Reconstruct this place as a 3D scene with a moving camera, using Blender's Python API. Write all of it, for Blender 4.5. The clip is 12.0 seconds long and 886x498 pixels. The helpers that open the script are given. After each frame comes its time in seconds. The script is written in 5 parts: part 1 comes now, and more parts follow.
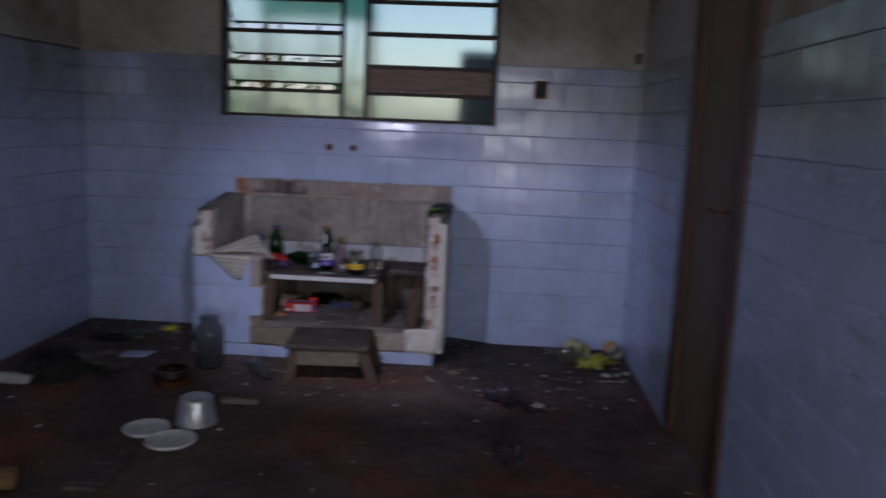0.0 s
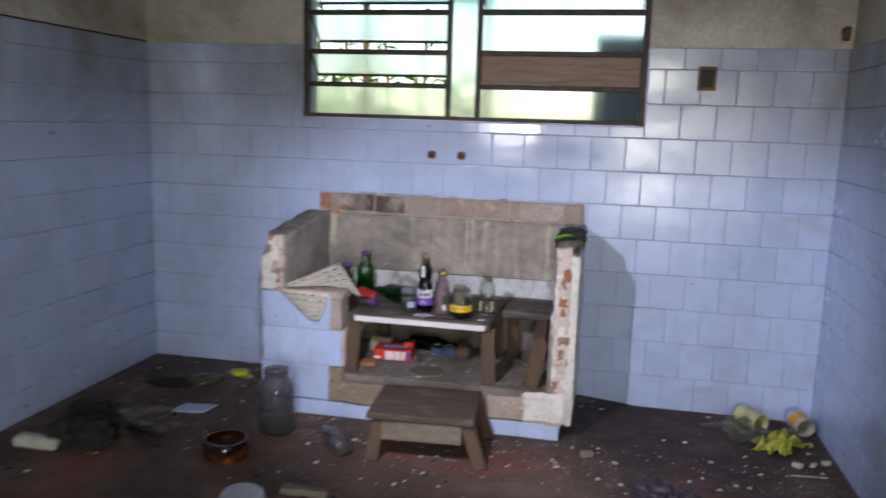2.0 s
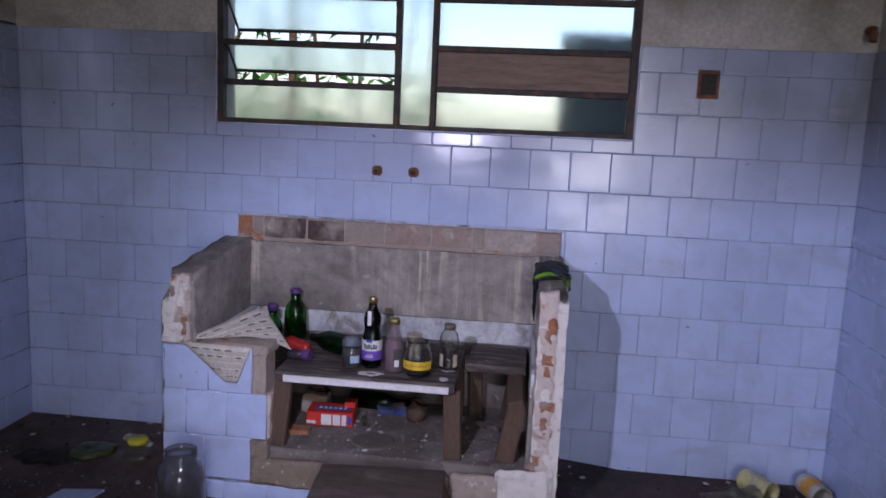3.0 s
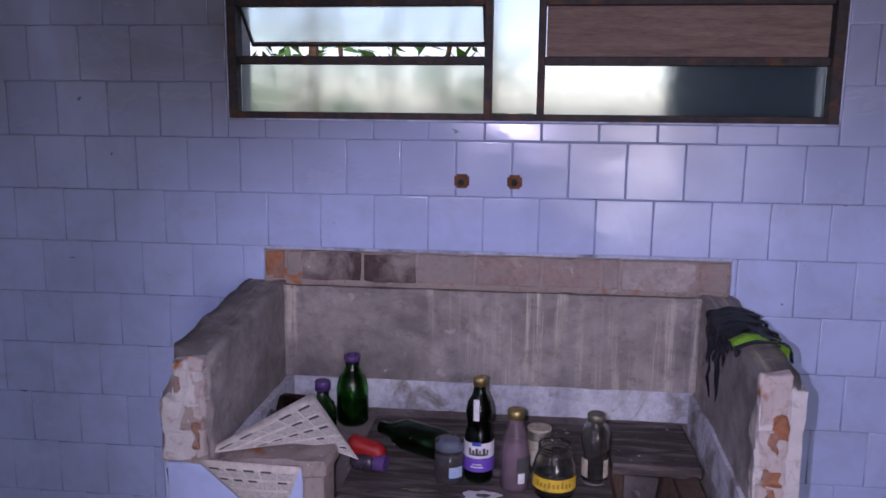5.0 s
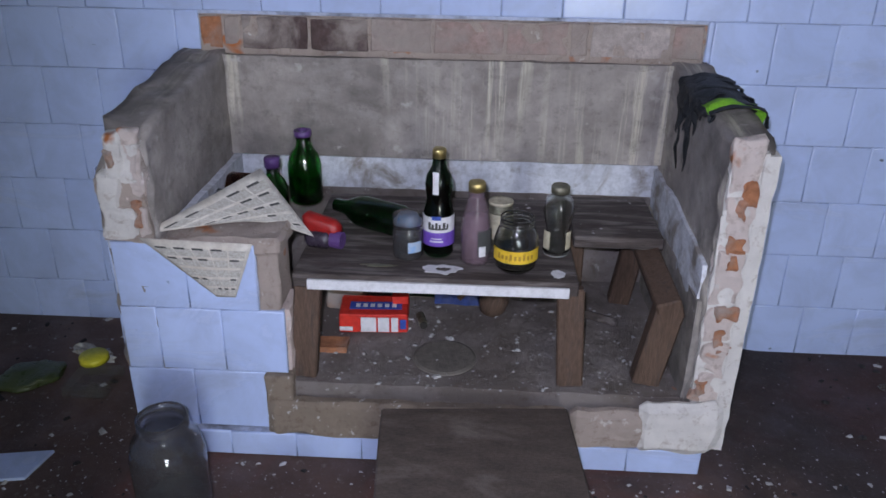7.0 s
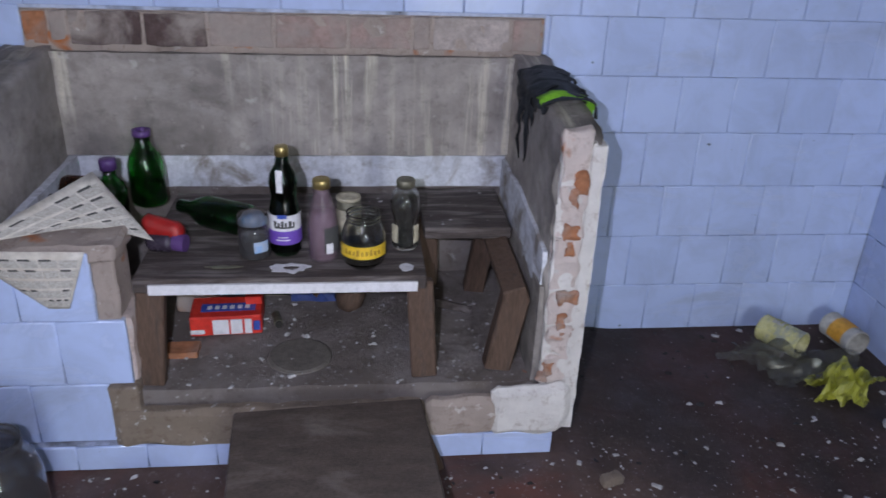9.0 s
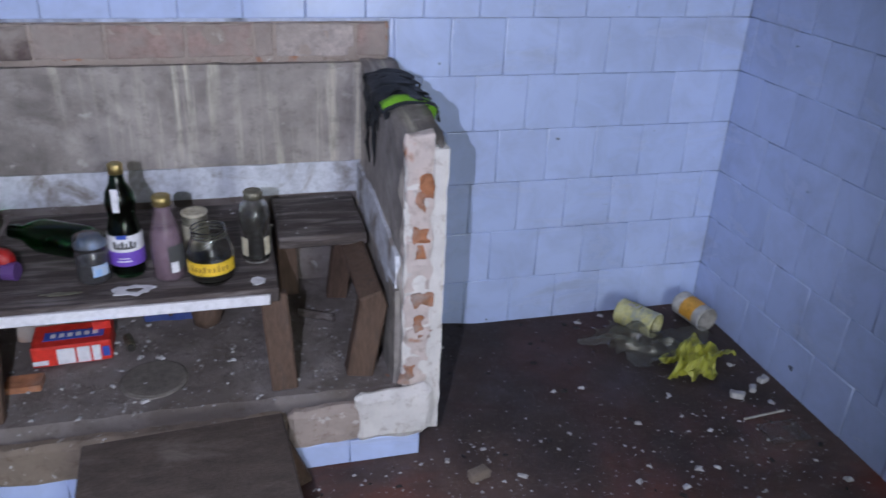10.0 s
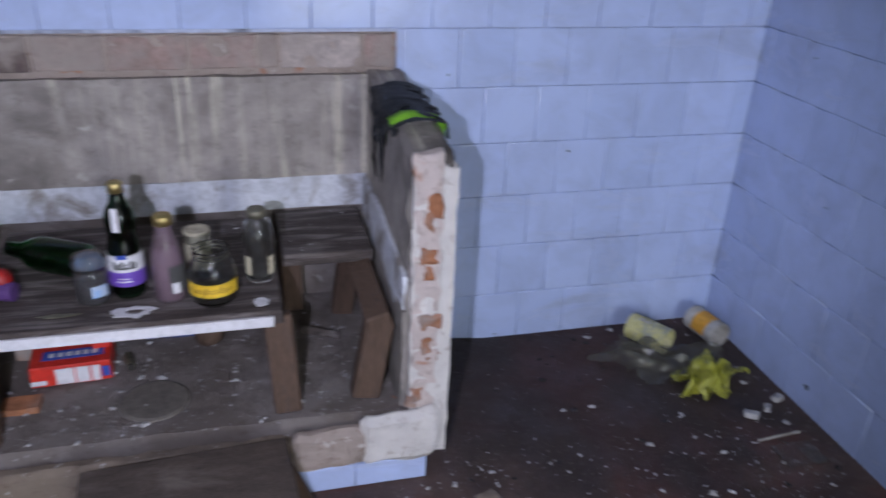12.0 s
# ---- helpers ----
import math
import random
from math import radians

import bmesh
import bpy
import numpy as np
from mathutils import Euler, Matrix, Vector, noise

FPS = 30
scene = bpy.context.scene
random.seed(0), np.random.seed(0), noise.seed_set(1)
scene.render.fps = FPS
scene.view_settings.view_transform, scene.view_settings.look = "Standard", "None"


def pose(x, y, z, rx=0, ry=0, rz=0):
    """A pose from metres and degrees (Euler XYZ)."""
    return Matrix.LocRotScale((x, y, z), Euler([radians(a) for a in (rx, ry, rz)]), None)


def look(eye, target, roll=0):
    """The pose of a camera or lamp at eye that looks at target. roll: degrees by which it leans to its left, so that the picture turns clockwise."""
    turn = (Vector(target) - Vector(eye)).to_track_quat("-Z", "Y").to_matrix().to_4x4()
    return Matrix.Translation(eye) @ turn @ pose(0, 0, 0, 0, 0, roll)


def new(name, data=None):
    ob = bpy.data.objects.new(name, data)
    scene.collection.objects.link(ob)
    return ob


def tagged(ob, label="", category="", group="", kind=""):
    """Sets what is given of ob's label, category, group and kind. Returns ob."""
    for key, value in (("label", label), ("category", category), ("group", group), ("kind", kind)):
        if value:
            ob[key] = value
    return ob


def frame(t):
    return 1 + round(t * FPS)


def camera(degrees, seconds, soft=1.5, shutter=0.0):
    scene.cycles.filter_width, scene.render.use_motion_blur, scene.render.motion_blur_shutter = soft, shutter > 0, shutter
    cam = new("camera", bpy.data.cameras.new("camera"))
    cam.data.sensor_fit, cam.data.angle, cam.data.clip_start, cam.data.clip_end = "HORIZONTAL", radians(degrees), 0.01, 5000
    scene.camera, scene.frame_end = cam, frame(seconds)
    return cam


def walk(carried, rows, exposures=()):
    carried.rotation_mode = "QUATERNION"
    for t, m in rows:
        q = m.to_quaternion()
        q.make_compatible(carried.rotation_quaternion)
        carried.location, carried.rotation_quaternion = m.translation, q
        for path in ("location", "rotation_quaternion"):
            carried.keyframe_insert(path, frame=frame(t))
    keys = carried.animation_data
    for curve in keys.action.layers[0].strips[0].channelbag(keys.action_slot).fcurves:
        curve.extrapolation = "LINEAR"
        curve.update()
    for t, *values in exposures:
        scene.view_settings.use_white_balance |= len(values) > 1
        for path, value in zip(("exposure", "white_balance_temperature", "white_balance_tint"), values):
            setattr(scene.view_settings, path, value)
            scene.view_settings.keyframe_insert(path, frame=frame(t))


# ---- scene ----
cam = camera(58.9, 12.0, soft=1.6, shutter=0.5)
PATH = [
    (0, (0.859, -4.565, 1.272), (0.749, -2.593, 0.952), 2.3),
    (0.5, (0.793, -4.385, 1.211), (0.288, -2.476, 0.889), 2.5),
    (1, (0.743, -4.192, 1.246), (0.109, -2.323, 0.92), 1.8),
    (1.5, (0.782, -3.953, 1.256), (0.149, -2.087, 0.917), 0.7),
    (2, (0.745, -3.622, 1.262), (0.339, -1.691, 0.938), 1.7),
    (2.5, (0.642, -3.302, 1.297), (0.405, -1.343, 0.971), 2.6),
    (3, (0.512, -2.997, 1.284), (0.298, -1.033, 0.973), 2.5),
    (3.5, (0.442, -2.626, 1.268), (0.153, -0.673, 0.951), 2.0),
    (5.5, (0.044, -2.067, 1.293), (-0.112, -0.112, 0.898), 0.2),
    (6, (0.068, -2.028, 1.232), (-0.04, -0.188, 0.457), 0.1),
    (6.5, (0.071, -2.017, 1.209), (-0.025, -0.208, 0.362), 0.6),
    (8.3, (0.14, -2.021, 1.214), (0.209, -0.215, 0.357), 2.2),
    (8.5, (0.145, -2.018, 1.229), (0.261, -0.221, 0.359), 2.5),
    (9, (0.163, -2.019, 1.229), (0.373, -0.23, 0.36), 2.3),
    (9.5, (0.195, -2.017, 1.234), (0.535, -0.25, 0.361), 2.2),
    (10, (0.245, -2.021, 1.252), (0.728, -0.286, 0.382), 2.5),
    (10.5, (0.279, -2.023, 1.245), (0.882, -0.323, 0.38), 2.9),
    (11, (0.302, -2.004, 1.246), (0.988, -0.334, 0.386), 3.1),
    (11.5, (0.286, -1.974, 1.253), (0.964, -0.307, 0.381), 3.1),
    (12, (0.25, -1.954, 1.276), (0.723, -0.221, 0.397), 2.6),
]
EXPOSURES = [(0.0, -1.65, 6350, 24), (0.5, -0.25, 7300, 12), (1.0, -0.1, 7350, 10), (1.5, -0.05, 7430, 8), (2.0, -0.15, 7100, 15), (2.5, -0.5, 6600, 25), (3.5, -0.8, 6200, 34), (5.5, -0.75, 6200, 46), (6.0, -0.15, 6540, 37), (6.5, -0.27, 6300, 15), (9.0, -0.32, 6330, 15), (10.5, -0.05, 6130, 15), (11.2, 0.05, 6190, 16), (12.0, -0.25, 6250, 18)]
walk(cam, [(t, look(eye, target, roll)) for t, eye, target, roll in PATH], EXPOSURES)

# ---- world and light ----
world = bpy.data.worlds.new("world")
scene.world = world
world.use_nodes = True
_sky = world.node_tree.nodes.new("ShaderNodeTexSky")
_sky.sky_type = "NISHITA"
_sky.sun_disc = False
_sky.sun_elevation = radians(48)
_sky.sun_rotation = radians(200)
world.node_tree.links.new(_sky.outputs[0], world.node_tree.nodes["Background"].inputs[0])
world.node_tree.nodes["Background"].inputs[1].default_value = 0.38

_sun = bpy.data.lights.new("sun", "SUN")
_sun.energy, _sun.angle, _sun.color = 2.0, radians(10), (1.0, 0.96, 0.9)
new("sun", _sun).matrix_world = look((0, 0, 6), (0.6, 1.9, 4.0))

# the hand torch that the walker carries, standing where most of the walk is made
_torch = bpy.data.lights.new("torch", "SPOT")
_torch.energy, _torch.spot_size, _torch.spot_blend, _torch.shadow_soft_size = 100.0, radians(85), 0.62, 0.006
_torch.color = (0.77, 0.82, 1.0)
new("torch", _torch).matrix_world = look((0.05, -2.03, 1.262), (0.42, 0.0, 0.47))

# behind the walker: an unseen window inferred from reflections, and an added fill
YS_FILL = -5.7
def area_lamp(name, m, w, h, energy):
    lamp = bpy.data.lights.new(name, "AREA")
    lamp.shape, lamp.size, lamp.size_y, lamp.energy, lamp.color = "RECTANGLE", w, h, energy, (0.93, 1.0, 0.95)
    new(name, lamp).matrix_world = m
area_lamp("window_daylight", look((-1.66, -3.6, 1.7), (0.5, -3.3, 1.1)), 1.2, 0.8, 9.0)
# added fill for the floor and left wall; its doorway is unseen
area_lamp("doorway_daylight", look((1.15, YS_FILL - 0.25, 1.1), (0.0, -2.8, 0.5)), 0.8, 1.9, 92.0)

# ---- materials ----
def mat(name):
    m = bpy.data.materials.new(name)
    m.use_nodes = True
    nt = m.node_tree
    return m, nt, nt.nodes["Principled BSDF"]

def node(nt, kind, **inputs):
    n = nt.nodes.new(kind)
    for k, v in inputs.items():
        n.inputs[k.replace("_", " ")].default_value = v
    return n

def noise_tex(nt, coord, scale, detail=6.0, rough=0.6, distort=0.0):
    n = node(nt, "ShaderNodeTexNoise", Scale=scale, Detail=detail, Roughness=rough, Distortion=distort)
    nt.links.new(coord, n.inputs["Vector"])
    return n.outputs["Fac"]

def ramp(nt, fac, stops):
    r = nt.nodes.new("ShaderNodeValToRGB")
    el = r.color_ramp.elements
    while len(el) < len(stops):
        el.new(0.5)
    for e, (p, c) in zip(el, stops):
        e.position, e.color = p, (*c, 1)
    nt.links.new(fac, r.inputs[0])
    return r.outputs[0]

def mix(nt, fac, a, b):
    n = nt.nodes.new("ShaderNodeMix")
    n.data_type = "RGBA"
    for sock, v in ((n.inputs["Factor"], fac), (n.inputs["A"], a), (n.inputs["B"], b)):
        if isinstance(v, (tuple, float)):
            sock.default_value = (*v, 1) if isinstance(v, tuple) else v
        else:
            nt.links.new(v, sock)
    return n.outputs["Result"]

def grey(v):
    return (v, v, v)

def place(nt, where="world"):
    if where == "world":
        return nt.nodes.new("ShaderNodeNewGeometry").outputs["Position"]
    return nt.nodes.new("ShaderNodeTexCoord").outputs["Object"]

def stretch(nt, coord, sx, sy, sz):
    n = nt.nodes.new("ShaderNodeMapping")
    n.inputs["Scale"].default_value = (sx, sy, sz)
    nt.links.new(coord, n.inputs["Vector"])
    return n.outputs[0]

def bump(nt, bsdf, fac, strength, dist=0.01):
    b = node(nt, "ShaderNodeBump", Strength=strength, Distance=dist)
    nt.links.new(fac, b.inputs["Height"])
    nt.links.new(b.outputs[0], bsdf.inputs["Normal"])

def surface(name, a, b, scale=6, rough=0.8, dirt=None, dirt_at=(0.5, 0.7), dirt_scale=3.0, bumpy=0.3, fine=60, where="world", stretched=None, metal=0.0, random_tint=0.0):
    """A two-scale surface: colours a to b, patches of dirt, fine relief."""
    m, nt, p = mat(name)
    co = place(nt, where)
    if stretched:
        co = stretch(nt, co, *stretched)
    col = ramp(nt, noise_tex(nt, co, scale), [(0.3, a), (0.7, b)])
    grain = noise_tex(nt, co, fine, 8, 0.7)
    col = mix(nt, ramp(nt, grain, [(0.40, grey(0.0)), (0.70, grey(0.55))]), col, tuple(c * 0.45 for c in a))
    if dirt:
        col = mix(nt, ramp(nt, noise_tex(nt, co, dirt_scale, 9, 0.65, 0.4), [(dirt_at[0], grey(0.0)), (dirt_at[1], grey(1.0))]), col, dirt)
    if random_tint:
        info = nt.nodes.new("ShaderNodeObjectInfo")
        hsv = nt.nodes.new("ShaderNodeHueSaturation")
        mr = node(nt, "ShaderNodeMapRange", To_Min=1 - random_tint, To_Max=1 + random_tint)
        nt.links.new(info.outputs["Random"], mr.inputs["Value"])
        nt.links.new(mr.outputs[0], hsv.inputs["Value"])
        nt.links.new(col, hsv.inputs["Color"])
        col = hsv.outputs[0]
    nt.links.new(col, p.inputs["Base Color"])
    nt.links.new(ramp(nt, grain, [(0.2, grey(max(rough - 0.1, 0.02))), (0.8, grey(min(rough + 0.12, 1)))]), p.inputs["Roughness"])
    p.inputs["Metallic"].default_value = metal
    bump(nt, p, grain, bumpy)
    return m

def glass(name, colour, rough=0.06, ior=1.45, clear=1.0):
    m, nt, p = mat(name)
    p.inputs["Base Color"].default_value = (*colour, 1)
    p.inputs["Transmission Weight"].default_value = clear
    p.inputs["IOR"].default_value = ior
    co = place(nt, "object")
    nt.links.new(ramp(nt, noise_tex(nt, co, 40, 6), [(0.4, grey(rough)), (0.75, grey(rough + 0.25))]), p.inputs["Roughness"])
    return m

def dusty(name, colour, alpha, rough=0.15):
    """Dusty glass or film: half covered by a grey bloom."""
    m, nt, p = mat(name)
    co = place(nt, "object")
    n = noise_tex(nt, co, 22, 7, 0.65)
    nt.links.new(ramp(nt, n, [(0.3, tuple(c * 0.7 for c in colour)), (0.7, colour)]), p.inputs["Base Color"])
    nt.links.new(ramp(nt, n, [(0.3, grey(alpha * 0.6)), (0.75, grey(min(1, alpha * 1.5)))]), p.inputs["Alpha"])
    p.inputs["Roughness"].default_value = rough
    return m

def tile_material():
    m, nt, p = mat("glazed_tile")
    co = place(nt)
    info = nt.nodes.new("ShaderNodeObjectInfo")
    col = ramp(nt, info.outputs["Random"], [(0.0, (0.435, 0.53, 0.79)), (1.0, (0.475, 0.57, 0.835))])
    smear = noise_tex(nt, stretch(nt, co, 1.2, 1.2, 3.0), 2.2, 8, 0.62, 0.6)
    col = mix(nt, ramp(nt, smear, [(0.56, grey(0.0)), (0.82, grey(0.6))]), col, (0.17, 0.16, 0.16))
    # upper-wall soot, its colour deepened to dim tiles that render too bright
    soot_shade = noise_tex(nt, stretch(nt, co, 1.0, 1.0, 0.55), 0.9, 5, 0.55, 0.3)
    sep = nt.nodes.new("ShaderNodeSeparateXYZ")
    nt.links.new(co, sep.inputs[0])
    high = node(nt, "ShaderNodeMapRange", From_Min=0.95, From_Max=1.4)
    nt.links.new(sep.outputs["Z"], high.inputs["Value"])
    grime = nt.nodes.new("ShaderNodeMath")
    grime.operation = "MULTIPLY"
    nt.links.new(ramp(nt, soot_shade, [(0.28, grey(0.05)), (0.54, grey(0.9))]), grime.inputs[0])
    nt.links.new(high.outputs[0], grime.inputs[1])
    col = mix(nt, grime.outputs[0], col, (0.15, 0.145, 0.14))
    specks = noise_tex(nt, co, 55, 4, 0.7)
    col = mix(nt, ramp(nt, specks, [(0.70, grey(0.0)), (0.78, grey(0.6))]), col, (0.12, 0.10, 0.08))
    spots = noise_tex(nt, stretch(nt, co, 1.0, 1.0, 1.6), 17, 3, 0.5)
    col = mix(nt, ramp(nt, spots, [(0.735, grey(0.0)), (0.76, grey(0.85))]), col, (0.05, 0.045, 0.045))
    film = noise_tex(nt, co, 6.5, 8, 0.7, 0.5)
    col = mix(nt, ramp(nt, film, [(0.42, grey(0.0)), (0.72, grey(0.45))]), col, (0.30, 0.34, 0.48))
    nt.links.new(col, p.inputs["Base Color"])
    nt.links.new(ramp(nt, smear, [(0.35, grey(0.10)), (0.8, grey(0.42))]), p.inputs["Roughness"])
    bump(nt, p, noise_tex(nt, co, 9, 3), 0.10)
    return m

def streaked_concrete():
    m, nt, p = mat("streaked_concrete")
    co = place(nt)
    col = ramp(nt, noise_tex(nt, co, 5, 9, 0.65), [(0.3, (0.18, 0.16, 0.15)), (0.5, (0.33, 0.295, 0.275)), (0.72, (0.50, 0.455, 0.425))])
    streak = noise_tex(nt, stretch(nt, co, 34, 1.0, 1.6), 1.0, 6, 0.7)
    gate = noise_tex(nt, stretch(nt, co, 3.2, 1, 0.8), 1.0, 2, 0.5)
    mul = nt.nodes.new("ShaderNodeMath")
    mul.operation = "MULTIPLY"
    nt.links.new(ramp(nt, streak, [(0.50, grey(0.0)), (0.60, grey(1.0))]), mul.inputs[0])
    nt.links.new(ramp(nt, gate, [(0.46, grey(0.0)), (0.57, grey(0.85))]), mul.inputs[1])
    col = mix(nt, mul.outputs[0], col, (0.66, 0.61, 0.50))
    dark = noise_tex(nt, co, 2.6, 8, 0.6, 0.5)
    col = mix(nt, ramp(nt, dark, [(0.49, grey(0.0)), (0.68, grey(0.75))]), col, (0.07, 0.06, 0.055))
    col = mix(nt, ramp(nt, noise_tex(nt, co, 24, 9, 0.75), [(0.52, grey(0)), (0.68, grey(0.6))]), col, (0.12, 0.11, 0.10))
    col = mix(nt, ramp(nt, noise_tex(nt, co, 11, 5, 0.6), [(0.63, grey(0)), (0.68, grey(0.7))]), col, (0.48, 0.45, 0.42))
    nt.links.new(col, p.inputs["Base Color"])
    p.inputs["Roughness"].default_value = 0.92
    bump(nt, p, noise_tex(nt, co, 70, 9, 0.7), 0.35)
    return m

def broken_masonry(name, base, orange_at=(0.60, 0.64), patch=12, grime=(0.55, 0.74)):
    m, nt, p = mat(name)
    co = place(nt)
    col = ramp(nt, noise_tex(nt, co, 14, 8, 0.65), [(0.3, tuple(c * 0.8 for c in base)), (0.7, base)])
    col = mix(nt, ramp(nt, noise_tex(nt, co, 9, 3, 0.5, 0.4), [(orange_at[0], grey(0)), (orange_at[1], grey(1.0))]), col, (0.52, 0.18, 0.06))
    col = mix(nt, ramp(nt, noise_tex(nt, stretch(nt, co, 1.3, 1.3, 1.3), patch, 6, 0.65), [(0.625, grey(0)), (0.66, grey(0.75))]), col, (0.72, 0.69, 0.66))
    col = mix(nt, ramp(nt, noise_tex(nt, co, 5, 6), [(grime[0], grey(0)), (grime[1], grey(0.7))]), col, (0.15, 0.12, 0.10))
    col = mix(nt, ramp(nt, noise_tex(nt, co, 40, 9, 0.75, 0.3), [(0.54, grey(0)), (0.66, grey(0.6))]), col, tuple(c * k for c, k in zip(base, (0.46, 0.38, 0.33))))
    nt.links.new(col, p.inputs["Base Color"])
    p.inputs["Roughness"].default_value = 0.95
    bump(nt, p, noise_tex(nt, co, 38, 10, 0.8), 0.85, 0.016)
    return m

def floor_material():
    m, nt, p = mat("dirty_red_cement")
    co = place(nt)
    col = ramp(nt, noise_tex(nt, co, 2.4, 9, 0.66, 0.3), [(0.25, (0.042, 0.026, 0.022)), (0.5, (0.10, 0.061, 0.050)), (0.7, (0.17, 0.112, 0.092))])
    red = noise_tex(nt, co, 1.3, 5, 0.6, 0.4)
    col = mix(nt, ramp(nt, red, [(0.49, grey(0)), (0.62, grey(0.8))]), col, (0.20, 0.045, 0.028))
    dust = noise_tex(nt, co, 7, 10, 0.72)
    col = mix(nt, ramp(nt, dust, [(0.55, grey(0)), (0.72, grey(0.45))]), col, (0.19, 0.155, 0.135))
    wet = noise_tex(nt, co, 1.7, 6, 0.6, 0.8)
    col = mix(nt, ramp(nt, wet, [(0.50, grey(0)), (0.64, grey(0.65))]), col, (0.030, 0.020, 0.017))
    col = mix(nt, ramp(nt, noise_tex(nt, co, 28, 8, 0.75), [(0.57, grey(0)), (0.64, grey(0.5))]), col, (0.20, 0.17, 0.15))
    # a damp black stain beside the hearth, darkened further where torchlight renders too bright
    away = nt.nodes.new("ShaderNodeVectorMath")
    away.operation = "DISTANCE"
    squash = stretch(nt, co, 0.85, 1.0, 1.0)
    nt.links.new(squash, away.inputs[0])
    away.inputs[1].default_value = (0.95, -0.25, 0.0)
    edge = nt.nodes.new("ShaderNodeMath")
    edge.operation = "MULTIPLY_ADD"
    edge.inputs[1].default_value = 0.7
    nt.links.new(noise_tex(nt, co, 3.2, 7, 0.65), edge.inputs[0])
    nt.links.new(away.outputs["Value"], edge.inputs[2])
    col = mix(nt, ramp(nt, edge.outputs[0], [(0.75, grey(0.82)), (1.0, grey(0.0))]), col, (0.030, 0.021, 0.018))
    dusting = noise_tex(nt, co, 110, 4, 0.7)
    col = mix(nt, ramp(nt, dusting, [(0.60, grey(0)), (0.70, grey(0.5))]), col, (0.22, 0.19, 0.17))
    specks = noise_tex(nt, co, 75, 3, 0.6)
    col = mix(nt, ramp(nt, specks, [(0.70, grey(0)), (0.74, grey(0.8))]), col, (0.36, 0.33, 0.30))
    nt.links.new(col, p.inputs["Base Color"])
    nt.links.new(ramp(nt, dust, [(0.3, grey(0.45)), (0.6, grey(0.9))]), p.inputs["Roughness"])
    bump(nt, p, noise_tex(nt, co, 38, 9, 0.72), 0.45, 0.01)
    return m

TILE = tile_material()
GROUT = surface("grout", (0.42, 0.47, 0.62), (0.54, 0.59, 0.73), dirt=(0.09, 0.085, 0.085), dirt_at=(0.50, 0.66), dirt_scale=5.0)
PAINT = surface("stained_wall_paint", (0.42, 0.39, 0.35), (0.55, 0.52, 0.47), scale=2.2, dirt=(0.17, 0.145, 0.11), dirt_at=(0.45, 0.72), dirt_scale=1.4, bumpy=0.15)
CEIL = surface("ceiling_paint", (0.45, 0.43, 0.40), (0.55, 0.53, 0.50), dirt=(0.2, 0.18, 0.15), scale=2)
FLOOR = floor_material()
CONCRETE = streaked_concrete()
BRICK = broken_masonry("broken_brick", (0.80, 0.66, 0.60))
SLAB = broken_masonry("hearth_cement", (0.30, 0.26, 0.245), (0.72, 0.76), 30, (0.43, 0.58))
KERB = broken_masonry("brown_kerb_cement", (0.33, 0.26, 0.20), (0.72, 0.75), 40, (0.48, 0.66))
PINKISH = broken_masonry("pinkish_broken_brick", (0.80, 0.69, 0.64), (0.60, 0.66), 15, (0.55, 0.72))
EDGE = broken_masonry("broken_plaster", (0.52, 0.43, 0.375), (0.64, 0.70), 26)
CHIPWHITE = broken_masonry("chipped_white_plaster", (0.93, 0.89, 0.85), (0.63, 0.68), 20, (0.62, 0.82))
WHITEWASH = surface("whitewashed_plaster", (0.58, 0.60, 0.66), (0.74, 0.76, 0.82), scale=9, dirt=(0.28, 0.25, 0.23), dirt_at=(0.52, 0.64), dirt_scale=7, rough=0.9)
WOOD_DARK = surface("dark_weathered_wood", (0.042, 0.032, 0.030), (0.10, 0.077, 0.068), scale=3, stretched=(3, 22, 22), fine=14, dirt=(0.24, 0.21, 0.20), dirt_at=(0.48, 0.72), dirt_scale=1.6, rough=0.75, where="object")
WOOD_LEG = surface("brown_leg_wood", (0.075, 0.045, 0.030), (0.15, 0.092, 0.063), scale=3, stretched=(20, 20, 2.5), fine=14, dirt=(0.05, 0.036, 0.03), dirt_at=(0.52, 0.72), rough=0.8, where="object")
WOOD_STOOL = surface("dusty_stool_wood", (0.060, 0.045, 0.037), (0.11, 0.083, 0.068), scale=3, stretched=(5, 12, 12), fine=22, dirt=(0.17, 0.14, 0.12), dirt_at=(0.50, 0.75), dirt_scale=1.1, rough=0.85, where="object")
APRON = surface("bare_apron_wood", (0.15, 0.12, 0.095), (0.25, 0.205, 0.165), scale=3, stretched=(3, 14, 14), fine=20, dirt=(0.09, 0.07, 0.06), dirt_at=(0.52, 0.75), dirt_scale=1.4, rough=0.85, where="object")
DOORWOOD = surface("brown_door_paint", (0.19, 0.12, 0.075), (0.29, 0.19, 0.125), scale=3, stretched=(8, 8, 1.2), fine=20, dirt=(0.06, 0.03, 0.02), dirt_at=(0.5, 0.75), rough=0.6)
DOORFRAME = surface("dark_red_door_frame", (0.085, 0.035, 0.02), (0.15, 0.065, 0.035), scale=4, stretched=(8, 8, 1.2), fine=20, dirt=(0.04, 0.025, 0.02), rough=0.55)
PANELWOOD = surface("brown_window_board", (0.16, 0.105, 0.08), (0.24, 0.17, 0.13), scale=4, stretched=(1.5, 20, 16), fine=18, dirt=(0.09, 0.06, 0.05), rough=0.8)
